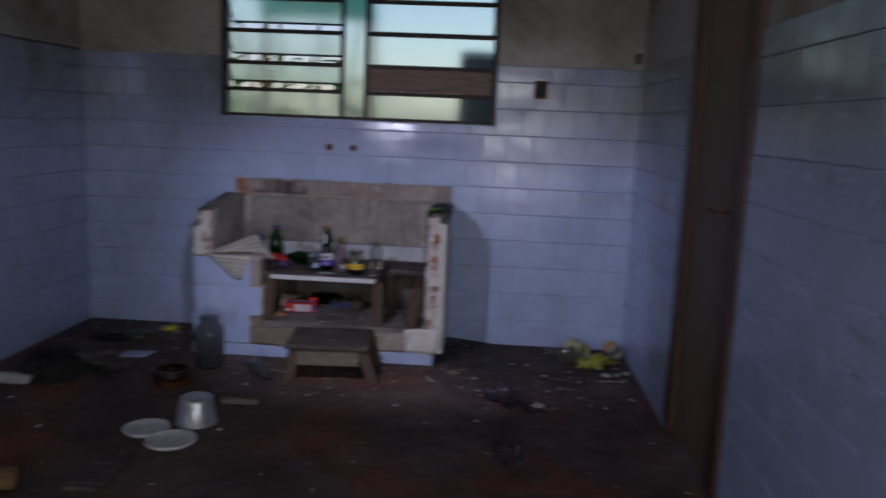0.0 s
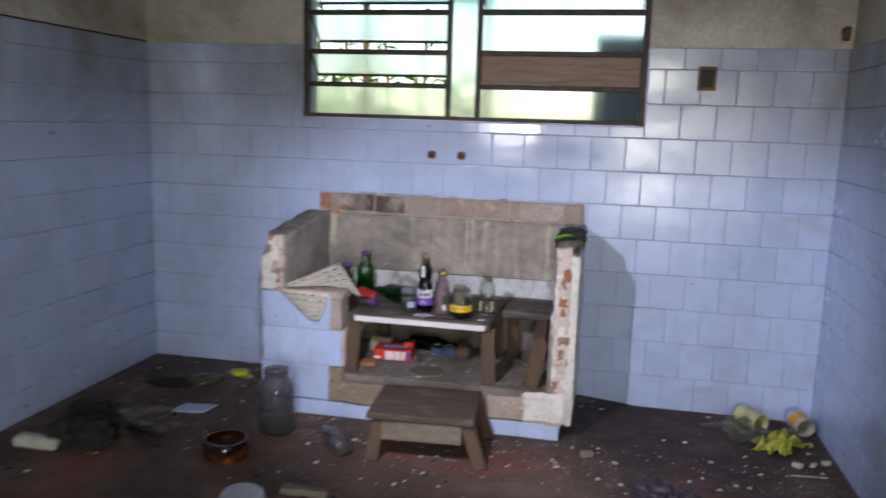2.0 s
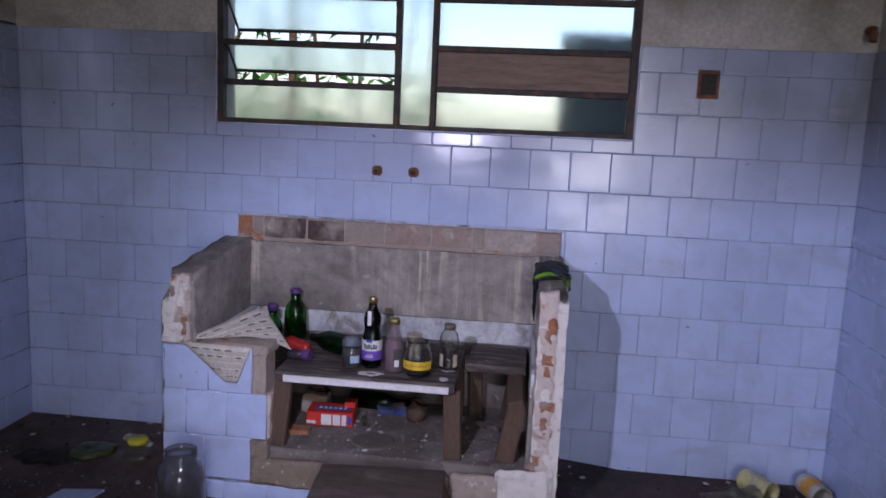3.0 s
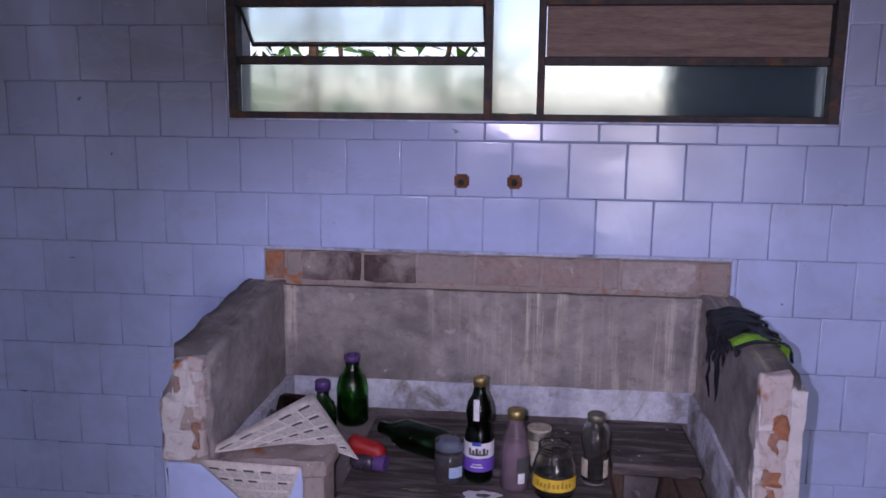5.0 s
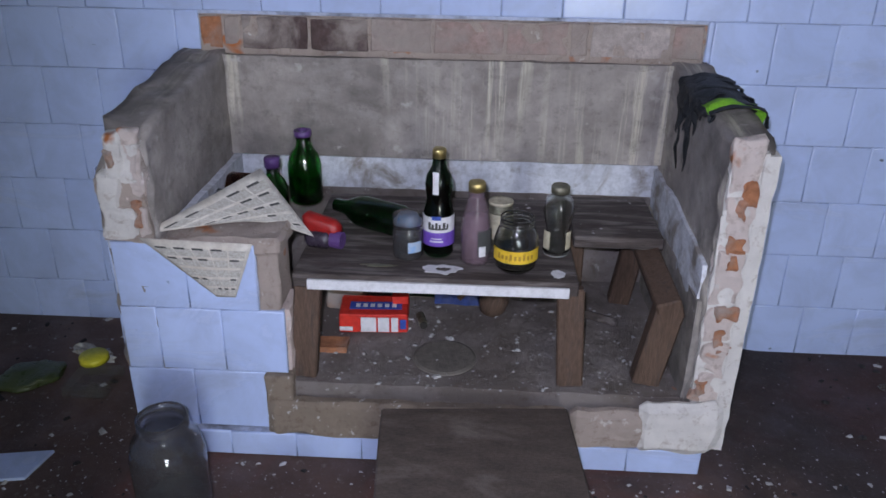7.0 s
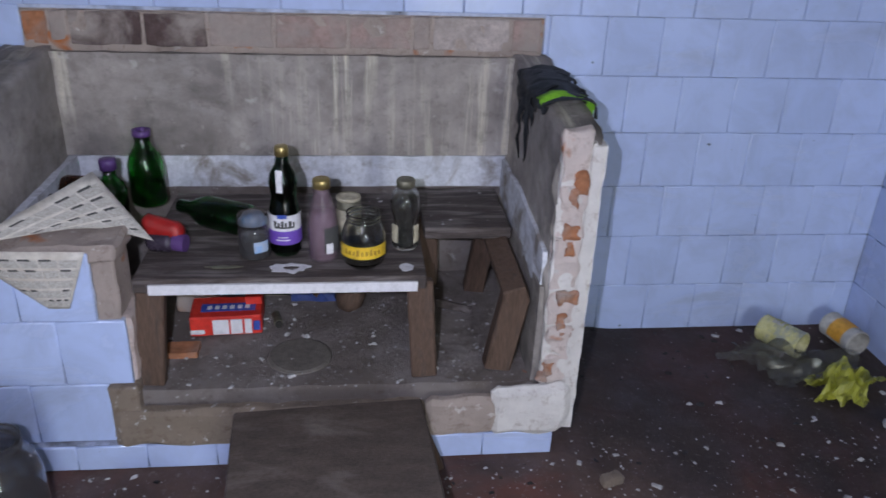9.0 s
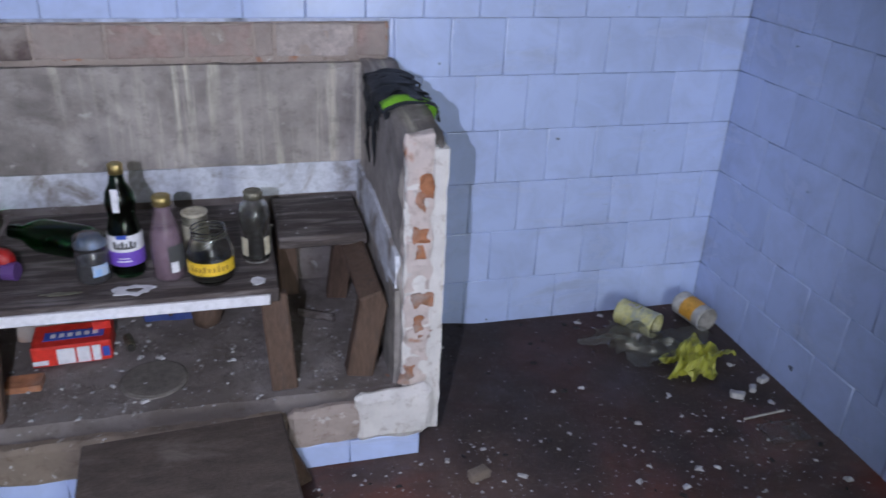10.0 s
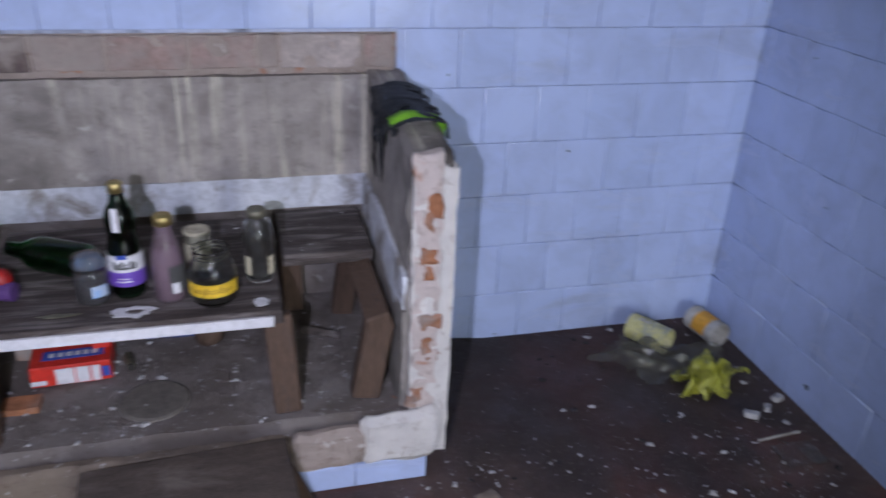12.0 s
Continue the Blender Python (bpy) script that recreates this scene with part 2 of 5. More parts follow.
STEEL = surface("rusty_window_steel", (0.03, 0.026, 0.024), (0.06, 0.05, 0.045), scale=12, dirt=(0.10, 0.05, 0.03), dirt_at=(0.5, 0.65), dirt_scale=14, rough=0.7, metal=0.3)
RUST = surface("rust", (0.16, 0.065, 0.03), (0.30, 0.14, 0.07), scale=30, dirt=(0.05, 0.03, 0.025), dirt_scale=18, rough=0.85, metal=0.4)
# black for cable, cracks and battery end, and the painted dark of hollows
BLACK = surface("flat_black", (0.02, 0.018, 0.016), (0.04, 0.035, 0.03), rough=0.95)
RAG_BLACK = surface("black_cloth", (0.006, 0.008, 0.011), (0.018, 0.021, 0.026), scale=30, rough=0.6, fine=200)
RAG_GREEN = surface("lime_green_cloth", (0.20, 0.50, 0.02), (0.28, 0.62, 0.04), scale=20, rough=0.8, fine=200, dirt=(0.05, 0.12, 0.02), dirt_scale=20, dirt_at=(0.55, 0.7))
PAPER = surface("yellowed_newsprint", (0.56, 0.52, 0.46), (0.66, 0.62, 0.56), scale=14, dirt=(0.45, 0.38, 0.30), dirt_at=(0.55, 0.75), rough=0.9, bumpy=0.1)
INK = surface("printing_ink", (0.05, 0.05, 0.05), (0.09, 0.09, 0.085), scale=60, rough=0.9)
INK_GREY = surface("grey_print", (0.34, 0.32, 0.29), (0.56, 0.53, 0.48), scale=180, fine=400, rough=0.9)
G_DARK = glass("dark_green_glass", (0.03, 0.12, 0.05))
G_GREEN = glass("green_glass", (0.10, 0.55, 0.12))
G_CLEAR = glass("dusty_clear_glass", (0.86, 0.88, 0.85), 0.02)
G_MID = glass("bottle_green_glass", (0.05, 0.32, 0.10))
G_SMOKE = glass("smoked_dusty_glass", (0.50, 0.49, 0.51), 0.04, 1.45, 0.93)
G_PINK = dusty("dusty_pinkish_glass", (0.30, 0.21, 0.25), 0.24, 0.15)
G_BROWN = glass("brown_glass", (0.30, 0.09, 0.03))
PANE = glass("ribbed_window_glass", (0.88, 1.0, 0.90), 0.36, 1.08)
GOLD = surface("gold_metal_cap", (0.55, 0.42, 0.16), (0.70, 0.55, 0.24), scale=40, rough=0.35, metal=0.9)
GREYCAP = surface("dull_metal_cap", (0.20, 0.19, 0.14), (0.34, 0.32, 0.24), scale=40, rough=0.5, metal=0.7, dirt=(0.1, 0.08, 0.06), dirt_scale=30)
LABEL_WHITE = surface("white_label_paper", (0.68, 0.67, 0.70), (0.78, 0.77, 0.79), scale=30, rough=0.6, bumpy=0.05)
LABEL_PURPLE = surface("purple_label_paper", (0.14, 0.06, 0.40), (0.19, 0.09, 0.50), scale=30, rough=0.55, bumpy=0.05)
LABEL_YELLOW = surface("yellow_label_paper", (0.72, 0.46, 0.02), (0.85, 0.58, 0.04), scale=30, rough=0.6, dirt=(0.35, 0.22, 0.02), dirt_scale=60, dirt_at=(0.58, 0.64))
LABEL_BLUE = surface("torn_blue_label", (0.10, 0.30, 0.62), (0.70, 0.74, 0.78), scale=60, rough=0.6)
LABEL_CREAM = surface("cream_label", (0.55, 0.50, 0.36), (0.66, 0.60, 0.44), scale=40, rough=0.7, dirt=(0.3, 0.25, 0.18), dirt_scale=50)
PURPLE = surface("purple_plastic", (0.09, 0.04, 0.16), (0.14, 0.07, 0.24), scale=30, rough=0.4)
RED = surface("red_plastic", (0.30, 0.010, 0.010), (0.42, 0.02, 0.016), scale=20, rough=0.35)
CARTON_RED = surface("red_carton", (0.62, 0.03, 0.02), (0.75, 0.05, 0.03), scale=20, rough=0.45, bumpy=0.08)
CARTON_BLUE = surface("blue_print", (0.03, 0.07, 0.36), (0.05, 0.10, 0.45), scale=20, rough=0.5, bumpy=0.08)
LIQUID = surface("dark_residue", (0.035, 0.03, 0.025), (0.06, 0.05, 0.04), scale=20, rough=0.3)
CONTENT_PINK = surface("pinkish_residue", (0.22, 0.14, 0.18), (0.32, 0.22, 0.27), scale=20, rough=0.6)
ALU = surface("dented_aluminium", (0.62, 0.62, 0.64), (0.76, 0.76, 0.78), scale=16, rough=0.38, metal=0.75, dirt=(0.38, 0.36, 0.34), dirt_scale=12, dirt_at=(0.55, 0.75), bumpy=0.1)
ENAMEL = surface("scuffed_white_lid", (0.66, 0.66, 0.68), (0.76, 0.76, 0.78), scale=16, rough=0.45, dirt=(0.35, 0.33, 0.31), dirt_scale=18, dirt_at=(0.55, 0.72), bumpy=0.1)
CHAR = surface("charred_rubbish", (0.012, 0.011, 0.011), (0.045, 0.038, 0.036), scale=25, rough=0.9, bumpy=0.8)
FOAM = surface("dirty_white_foam", (0.50, 0.49, 0.45), (0.64, 0.62, 0.57), scale=20, rough=0.9, dirt=(0.25, 0.22, 0.18), dirt_scale=12)
CARD = surface("damp_cardboard", (0.17, 0.145, 0.12), (0.25, 0.21, 0.175), scale=8, rough=0.95, dirt=(0.09, 0.07, 0.06))
LOGWOOD = surface("yellow_brown_bark", (0.22, 0.13, 0.055), (0.34, 0.21, 0.09), scale=7, rough=0.85, stretched=(3, 14, 14), dirt=(0.10, 0.05, 0.025), where="object", bumpy=0.6)
BAG_DARK = surface("dark_purple_film", (0.025, 0.018, 0.03), (0.06, 0.045, 0.07), scale=20, rough=0.25)
BAG_YELLOW = surface("yellow_plastic_film", (0.30, 0.31, 0.03), (0.48, 0.47, 0.06), scale=22, rough=0.35, dirt=(0.12, 0.12, 0.04), dirt_scale=16, dirt_at=(0.5, 0.65))
BAG_CLEAR = dusty("crumpled_clear_film", (0.18, 0.18, 0.15), 0.22, 0.15)
CAN_YELLOW = surface("faded_yellow_tin", (0.55, 0.52, 0.18), (0.74, 0.70, 0.42), scale=18, rough=0.5, dirt=(0.35, 0.36, 0.28), dirt_scale=22, dirt_at=(0.5, 0.6))
CAN_ORANGE = surface("orange_print", (0.70, 0.33, 0.03), (0.80, 0.42, 0.06), scale=18, rough=0.5)
CRUMB = surface("plaster_crumb", (0.28, 0.27, 0.26), (0.58, 0.57, 0.58), scale=9, rough=0.95)
OLIVE = surface("dark_olive_plastic", (0.035, 0.05, 0.015), (0.07, 0.09, 0.03), scale=20, rough=0.3)
YELLOW = surface("yellow_plastic_lid", (0.60, 0.55, 0.02), (0.74, 0.68, 0.05), scale=20, rough=0.45)
LEAF = surface("leaf", (0.07, 0.22, 0.03), (0.14, 0.36, 0.06), scale=3, rough=0.6, random_tint=0.2)
TEAL = surface("teal_painted_board", (0.02, 0.30, 0.26), (0.04, 0.38, 0.33), scale=4, rough=0.6)
SOIL = surface("garden_soil", (0.06, 0.05, 0.03), (0.10, 0.12, 0.05), scale=2, rough=0.95)
# near-black base colour paints the shade onto the outside wall
OUTWALL = surface("shade_toned_outside_render", (0.03, 0.05, 0.06), (0.06, 0.08, 0.09), scale=3, rough=0.9)
COBALT = surface("blue_plastic_shard", (0.03, 0.05, 0.18), (0.05, 0.08, 0.25), scale=20, rough=0.4)

# ---- mesh helpers ----
def link(name, bm, material, smooth=False):
    me = bpy.data.meshes.new(name)
    bmesh.ops.recalc_face_normals(bm, faces=bm.faces)
    bm.to_mesh(me)
    bm.free()
    me.materials.append(material)
    if smooth:
        me.shade_smooth()
    return new(name, me)

def part(name, bm, material, parent, label="", smooth=False):
    ob = link(name, bm, material, smooth)
    ob.parent = parent
    ob.matrix_parent_inverse = parent.matrix_basis.inverted()
    return tagged(ob, label)

def thing(name, at, label, category, group="", kind=""):
    return tagged(place_at(new(name), at), label, category, group, kind)

def place_at(ob, m):
    ob.matrix_basis = m if isinstance(m, Matrix) else Matrix.Translation(m)
    return ob

def box(x0, x1, y0, y1, z0, z1, bevel=0.0, seg=1):
    bm = bmesh.new()
    bmesh.ops.create_cube(bm, size=1)
    bmesh.ops.transform(bm, verts=bm.verts, matrix=Matrix.LocRotScale(((x0 + x1) / 2, (y0 + y1) / 2, (z0 + z1) / 2), None, (x1 - x0, y1 - y0, z1 - z0)))
    if bevel:
        bmesh.ops.bevel(bm, geom=bm.edges[:], offset=bevel, segments=seg, affect="EDGES")
    return bm

def rough(bm, amp, freq, seed=0.0):
    """Pushes the points of a mesh about by noise."""
    for v in bm.verts:
        v.co += noise.noise_vector(v.co * freq + Vector((seed, seed * 1.7, 3.1))) * amp
    return bm

def rough_box(x0, x1, y0, y1, z0, z1, cell=0.03, amp=0.004, freq=18, seed=0.0, top=None, bevel=0.0):
    """A box cut into cells, with worn uneven faces; top(y) may set the height along its depth."""
    bm = box(x0, x1, y0, y1, z0, z1, bevel)
    for axis, lo, hi in ((0, x0, x1), (1, y0, y1), (2, z0, z1)):
        n = max(1, int((hi - lo) / cell))
        for k in range(1, n):
            co, no = [0, 0, 0], [0, 0, 0]
            co[axis], no[axis] = lo + (hi - lo) * k / n, 1
            bmesh.ops.bisect_plane(bm, geom=bm.verts[:] + bm.edges[:] + bm.faces[:], plane_co=co, plane_no=no)
    if top:
        for v in bm.verts:
            v.co.z = z0 + (v.co.z - z0) / (z1 - z0) * (top(v.co.x, v.co.y) - z0)
    return rough(bm, amp, freq, seed)

def lathe(profile, seg=28, cap=False):
    """A turned body from (radius, height) pairs."""
    bm = bmesh.new()
    rings = []
    for r, z in profile:
        if r < 1e-5:
            rings.append([bm.verts.new((0, 0, z))])
        else:
            rings.append([bm.verts.new((r * math.cos(6.28318 * k / seg), r * math.sin(6.28318 * k / seg), z)) for k in range(seg)])
    for a, b in zip(rings, rings[1:]):
        for k in range(seg):
            n = (k + 1) % seg
            if len(a) == 1 and len(b) > 1:
                bm.faces.new((a[0], b[n], b[k]))
            elif len(b) == 1 and len(a) > 1:
                bm.faces.new((a[k], a[n], b[0]))
            elif len(a) > 1:
                bm.faces.new((a[k], a[n], b[n], b[k]))
    return bm

def shell(profile, wall=0.003):
    """Outer profile from the base centre up, then the inside back down."""
    inner = [(max(r - wall, 0.0005), z) for r, z in reversed(profile) if z > profile[0][1] + wall * 1.5 and r > wall]
    return profile + inner + [(0, profile[0][1] + wall * 1.5)]

def band(r, z0, z1, a0, a1, seg=16, thick=0.0007):
    """A label wrapped round a cylinder, from angle a0 to a1 in degrees."""
    bm = bmesh.new()
    cols = []
    for k in range(seg + 1):
        a = radians(a0 + (a1 - a0) * k / seg)
        cols.append([bm.verts.new((q * math.cos(a), q * math.sin(a), z)) for q, z in ((r, z0), (r + thick, z0), (r + thick, z1), (r, z1))])
    for p, q in zip(cols, cols[1:]):
        for i in range(4):
            bm.faces.new((p[i], q[i], q[(i + 1) % 4], p[(i + 1) % 4]))
    bm.faces.new(cols[0])
    bm.faces.new(cols[-1])
    return bm

def beam(a, b, w, d, bevel=0.004, side=(0, 1, 0)):
    """A squared timber from a to b."""
    a, b = Vector(a), Vector(b)
    z = (b - a).normalized()
    x = Vector(side).cross(z).normalized()
    y = z.cross(x)
    bm = box(-w / 2, w / 2, -d / 2, d / 2, 0, (b - a).length, bevel)
    bmesh.ops.transform(bm, verts=bm.verts, matrix=Matrix.Translation(a) @ Matrix((x, y, z)).transposed().to_4x4())
    return bm

def tube(points, r, seg=8):
    """A round bar along points."""
    bm = bmesh.new()
    rings = []
    pts = [Vector(p) for p in points]
    for i, p in enumerate(pts):
        d = (pts[min(i + 1, len(pts) - 1)] - pts[max(i - 1, 0)]).normalized()
        u = d.orthogonal().normalized()
        w = d.cross(u)
        rings.append([bm.verts.new(p + (u * math.cos(6.28318 * k / seg) + w * math.sin(6.28318 * k / seg)) * r) for k in range(seg)])
    for a, b in zip(rings, rings[1:]):
        for k in range(seg):
            bm.faces.new((a[k], a[(k + 1) % seg], b[(k + 1) % seg], b[k]))
    bm.faces.new(rings[0])
    bm.faces.new(rings[-1])
    return bm

def crumpled(sx, sy, sz, seed, amp=0.35, freq=3.0, sub=4):
    """A crumpled heap with a flat underside, resting on z = 0."""
    bm = bmesh.new()
    bmesh.ops.create_icosphere(bm, subdivisions=sub, radius=1)
    for v in bm.verts:
        k = 1 + amp * noise.noise(v.co * freq + Vector((seed, 0, 0))) + amp * 0.6 * abs(noise.noise(v.co * freq * 2.7 + Vector((0, seed, 0))))
        v.co = Vector((v.co.x * sx * k, v.co.y * sy * k, max(v.co.z, -0.25) * sz * k + 0.25 * sz * k))
    low = min(v.co.z for v in bm.verts)
    for v in bm.verts:
        v.co.z = max(v.co.z - low, 0)
    return bm

def solid(sheet, thick):
    """Gives an open sheet its thickness."""
    bmesh.ops.recalc_face_normals(sheet, faces=sheet.faces)
    bmesh.ops.solidify(sheet, geom=sheet.faces[:], thickness=thick)
    return sheet

# ---- the room ----
XL, XR, YS, ZC, ZT = -1.555, 1.695, -5.7, 2.75, 1.6
WIN = (-0.725, 0.875, 1.262, 2.15)  # window opening: x, x, z, z

def wall_piece(name, boxes, material, label):
    bm = bmesh.new()
    for b in boxes:
        tmp = box(*b)
        me = bpy.data.meshes.new("tmp")
        tmp.to_mesh(me)
        tmp.free()
        bm.from_mesh(me)
        bpy.data.meshes.remove(me)
    return tagged(link(name, bm, material), label, "wall", kind="structure")

def floor_z(x, y):
    """The floor has sunk a little in the north-east corner."""
    def ease(v):
        v = min(max(v, 0), 1)
        return v * v * (3 - 2 * v)
    return -0.027 * ease((x - 0.66) / 0.3) * ease((y + 2.6) / 1.4)
_fb = rough_box(XL - 0.2, XR + 0.2, YS - 0.2, 0.2, -0.15, 0.0, 0.12, 0.0)
for v in _fb.verts:
    if v.co.z > -0.01:
        v.co.z = floor_z(v.co.x, v.co.y)
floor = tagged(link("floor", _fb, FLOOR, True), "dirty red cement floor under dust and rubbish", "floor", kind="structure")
wall_north = wall_piece("wall_north", [(XL - 0.2, WIN[0], 0.0, 0.18, 0, ZC), (WIN[1], XR + 0.2, 0.0, 0.18, 0, ZC), (WIN[0], WIN[1], 0.0, 0.18, 0, WIN[2]), (WIN[0], WIN[1], 0.0, 0.18, WIN[3], ZC)], PAINT, "stained masonry wall with blue tiles below bare paint")
# the window opening in the west wall is unseen, inferred from reflections
wall_west = wall_piece("wall_west", [(XL - 0.2, XL, YS, -4.2, 0, ZC), (XL - 0.2, XL, -3.0, 0, 0, ZC), (XL - 0.2, XL, -4.2, -3.0, 0, 1.27), (XL - 0.2, XL, -4.2, -3.0, 2.15, ZC)], PAINT, "sooty masonry wall with blue tiles below bare paint")
DY0, DY1, DZ = -1.93, -1.25, 2.06
wall_east = wall_piece("wall_east", [(XR, XR + 0.2, YS, DY0, 0, ZC), (XR, XR + 0.2, DY1, 0, 0, ZC), (XR, XR + 0.2, DY0, DY1, DZ, ZC)], PAINT, "tiled masonry wall with a wooden door")
# doorway opening made up to let the south fill lamp through
wall_south = wall_piece("wall_south", [(XL - 0.2, 0.68, YS - 0.2, YS, 0, ZC), (1.58, XR + 0.2, YS - 0.2, YS, 0, ZC), (0.68, 1.58, YS - 0.2, YS, 2.1, ZC)], PAINT, "plain painted masonry wall, unseen, with a doorway added for fill light")
ceiling = tagged(link("ceiling", box(XL - 0.2, XR + 0.2, YS - 0.2, 0.2, ZC, ZC + 0.12), CEIL), "plain painted ceiling with dull stains", "ceiling", kind="structure")

# ---- camera side door in the east wall ----
door = tagged(new("door_1"), "closed brown wooden door in a dark red frame", "door", kind="structure")
for nm, y0, y1, z0, z1 in (("jamb", DY0 - 0.055, DY0 + 0.06, 0, DZ + 0.06), ("jamb", DY1 - 0.06, DY1 + 0.055, 0, DZ + 0.06), ("head", DY0 + 0.06, DY1 - 0.06, DZ - 0.06, DZ + 0.06)):
    part(nm, box(XR - 0.022, XR + 0.13, y0, y1, z0, z1, 0.006), DOORFRAME, door)
leaf = part("leaf", box(XR + 0.012, XR + 0.05, DY0 + 0.064, DY1 - 0.064, 0.012, DZ - 0.064, 0.003), DOORWOOD, door)
for k in range(6):
    y = DY0 + 0.068 + k * 0.0908
    part("plank", box(XR, XR + 0.0125, y, y + 0.086, 0.014, DZ - 0.066, 0.003), DOORWOOD, leaf)
part("door_handle", tube([(XR - 0.001, DY0 + 0.12, 1.0), (XR - 0.045, DY0 + 0.12, 1.0), (XR - 0.045, DY0 + 0.23, 1.0)], 0.008), RUST, leaf)

# ---- louvred steel window ----
window = tagged(new("window_1"), "rusty steel window with tilted ribbed glass panes", "window", kind="structure")
def win_bar(nm, x0, x1, z0, z1, y0=0.01, y1=0.045, material=STEEL, parent=window):
    return part(nm, box(x0, x1, y0, y1, z0, z1, 0.002), material, parent)
WX0, WX1, WZ0, WZ1 = WIN
for x0, x1 in ((WX0, WX0 + 0.024), (-0.028, -0.008), (0.112, 0.132), (WX1 - 0.028, WX1)):
    win_bar("window_frame", x0, x1, WZ0, WZ1, -0.004, 0.05)
for x0, x1 in ((WX0 + 0.024, -0.028), (-0.008, 0.112), (0.132, WX1 - 0.028)):
    win_bar("window_frame", x0, x1, WZ0, WZ0 + 0.018, -0.004, 0.05)
    win_bar("window_frame", x0, x1, WZ1 - 0.02, WZ1, -0.004, 0.05)
LEVELS = [1.28, 1.418, 1.57, 1.75, 1.93, 2.13]
for i, z in enumerate(LEVELS[1:-1]):
    win_bar("crossbar", WX0 + 0.024, -0.028, z - 0.011, z + 0.011)
    win_bar("crossbar", 0.132, WX1 - 0.028, z - 0.011, z + 0.011)
def pane(x0, x1, z0, z1, tilt, material=PANE, nm="pane"):
    """A pane hung from its upper edge, swung outwards by tilt degrees, with a steel edge below."""
    h = z1 - z0
    bm = box(x0, x1, -0.002, 0.002, -h, 0)
    m = Matrix.Translation((0, 0.03, z1)) @ Matrix.Rotation(radians(tilt), 4, "X")
    bmesh.ops.transform(bm, verts=bm.verts, matrix=m)
    ob = part(nm, bm, material, window)
    ob.visible_shadow = material is not PANE
    if tilt:
        bm = box(x0, x1, -0.006, 0.006, -h - 0.006, -h + 0.004, 0.001)
        bmesh.ops.transform(bm, verts=bm.verts, matrix=m)
        part("pane_edge", bm, STEEL, window)
        for x in (x0, x1 - 0.006):
            bm = box(x, x + 0.006, -0.006, 0.006, -h, 0)
            bmesh.ops.transform(bm, verts=bm.verts, matrix=m)
            part("pane_edge", bm, STEEL, window)
LX = (WX0 + 0.026, -0.03)
RX = (0.134, WX1 - 0.03)
for i in range(5):
    z0, z1 = LEVELS[i] + (0.012 if i else 0), LEVELS[i + 1] - 0.012
    pane(*LX, z0, z1, 0 if i == 0 else 46)
    if i == 2 - 1:
        pane(*RX, z0, z1, 0, PANELWOOD, "board")
    else:
        pane(*RX, z0, z1, 0 if i in (0, 2) else 12)
pane(-0.006, 0.11, WZ0 + 0.02, WZ1 - 0.022, 0)
part("window_sill", box(WX0 - 0.01, WX1 + 0.01, 0.05, 0.2, WZ0 - 0.03, WZ0 - 0.003, 0.004), PAINT, window)

# ---- outside ----
tagged(link("ground", box(-200, 200, -200, 400, -0.4, -0.3), SOIL), "bare garden soil running to the horizon", "ground", kind="structure")
def bush(at, w, h, n, seed):
    rnd = random.Random(seed)
    t = thing("shrub", at, "leafy green shrub growing outside the window", "shrub", "garden shrubs")
    for k in range(4):
        part("stem", tube([(0.1 * k - 0.15, 0, 0), (0.2 * k - 0.3, 0.05 * k, h * 0.5), (0.34 * k - 0.5, -0.06 * k, h * 0.95)], 0.014, 6), LOGWOOD, t)
    bm = bmesh.new()
    for _ in range(n):
        a = rnd.uniform(0, 6.283)
        q = rnd.uniform(0.15, 1) ** 0.6
        c = Vector((math.cos(a) * w * q, math.sin(a) * w * 0.5 * q, h * (0.25 + 0.75 * rnd.random()) * (1 - 0.25 * q)))
        m = Matrix.Translation(c) @ Euler((rnd.uniform(-1, 1), rnd.uniform(-1, 1), rnd.uniform(0, 6.28))).to_matrix().to_4x4()
        s = rnd.uniform(0.04, 0.085)
        vs = [bm.verts.new(m @ Vector(p)) for p in ((-s, 0, 0), (0, -s * 0.32, 0.006), (s, 0, 0), (0, s * 0.32, 0.006))]
        bm.faces.new(vs)
    crown = link("crown", bm, LEAF)
    crown.parent = t
    crown.matrix_basis = Matrix.Identity(4)
    for o in t.children:
        o.matrix_parent_inverse = Matrix.Identity(4)
bush((-0.75, 2.0, -0.3), 1.0, 2.45, 1000, 3)
bush((0.35, 2.3, -0.3), 0.9, 1.7, 350, 5)
bush((-2.2, 3.0, -0.3), 1.1, 3.0, 700, 8)
tagged(link("outside_wall", rough_box(0.62, 2.6, 0.95, 1.1, -0.3, 1.75, 0.3, 0.005), OUTWALL), "wall standing outside the window, shade painted into its dark colour", "wall", kind="structure")
t = thing("garden_board", (0, 0, 0), "teal painted board on two posts outside the window", "board")
part("board", box(-0.95, -0.05, 1.5, 1.53, 2.0, 2.25, 0.004), TEAL, t)
for x in (-0.93, -0.10):
    part("post", box(x, x + 0.04, 1.532, 1.57, -0.3, 2.24, 0.004), LOGWOOD, t)

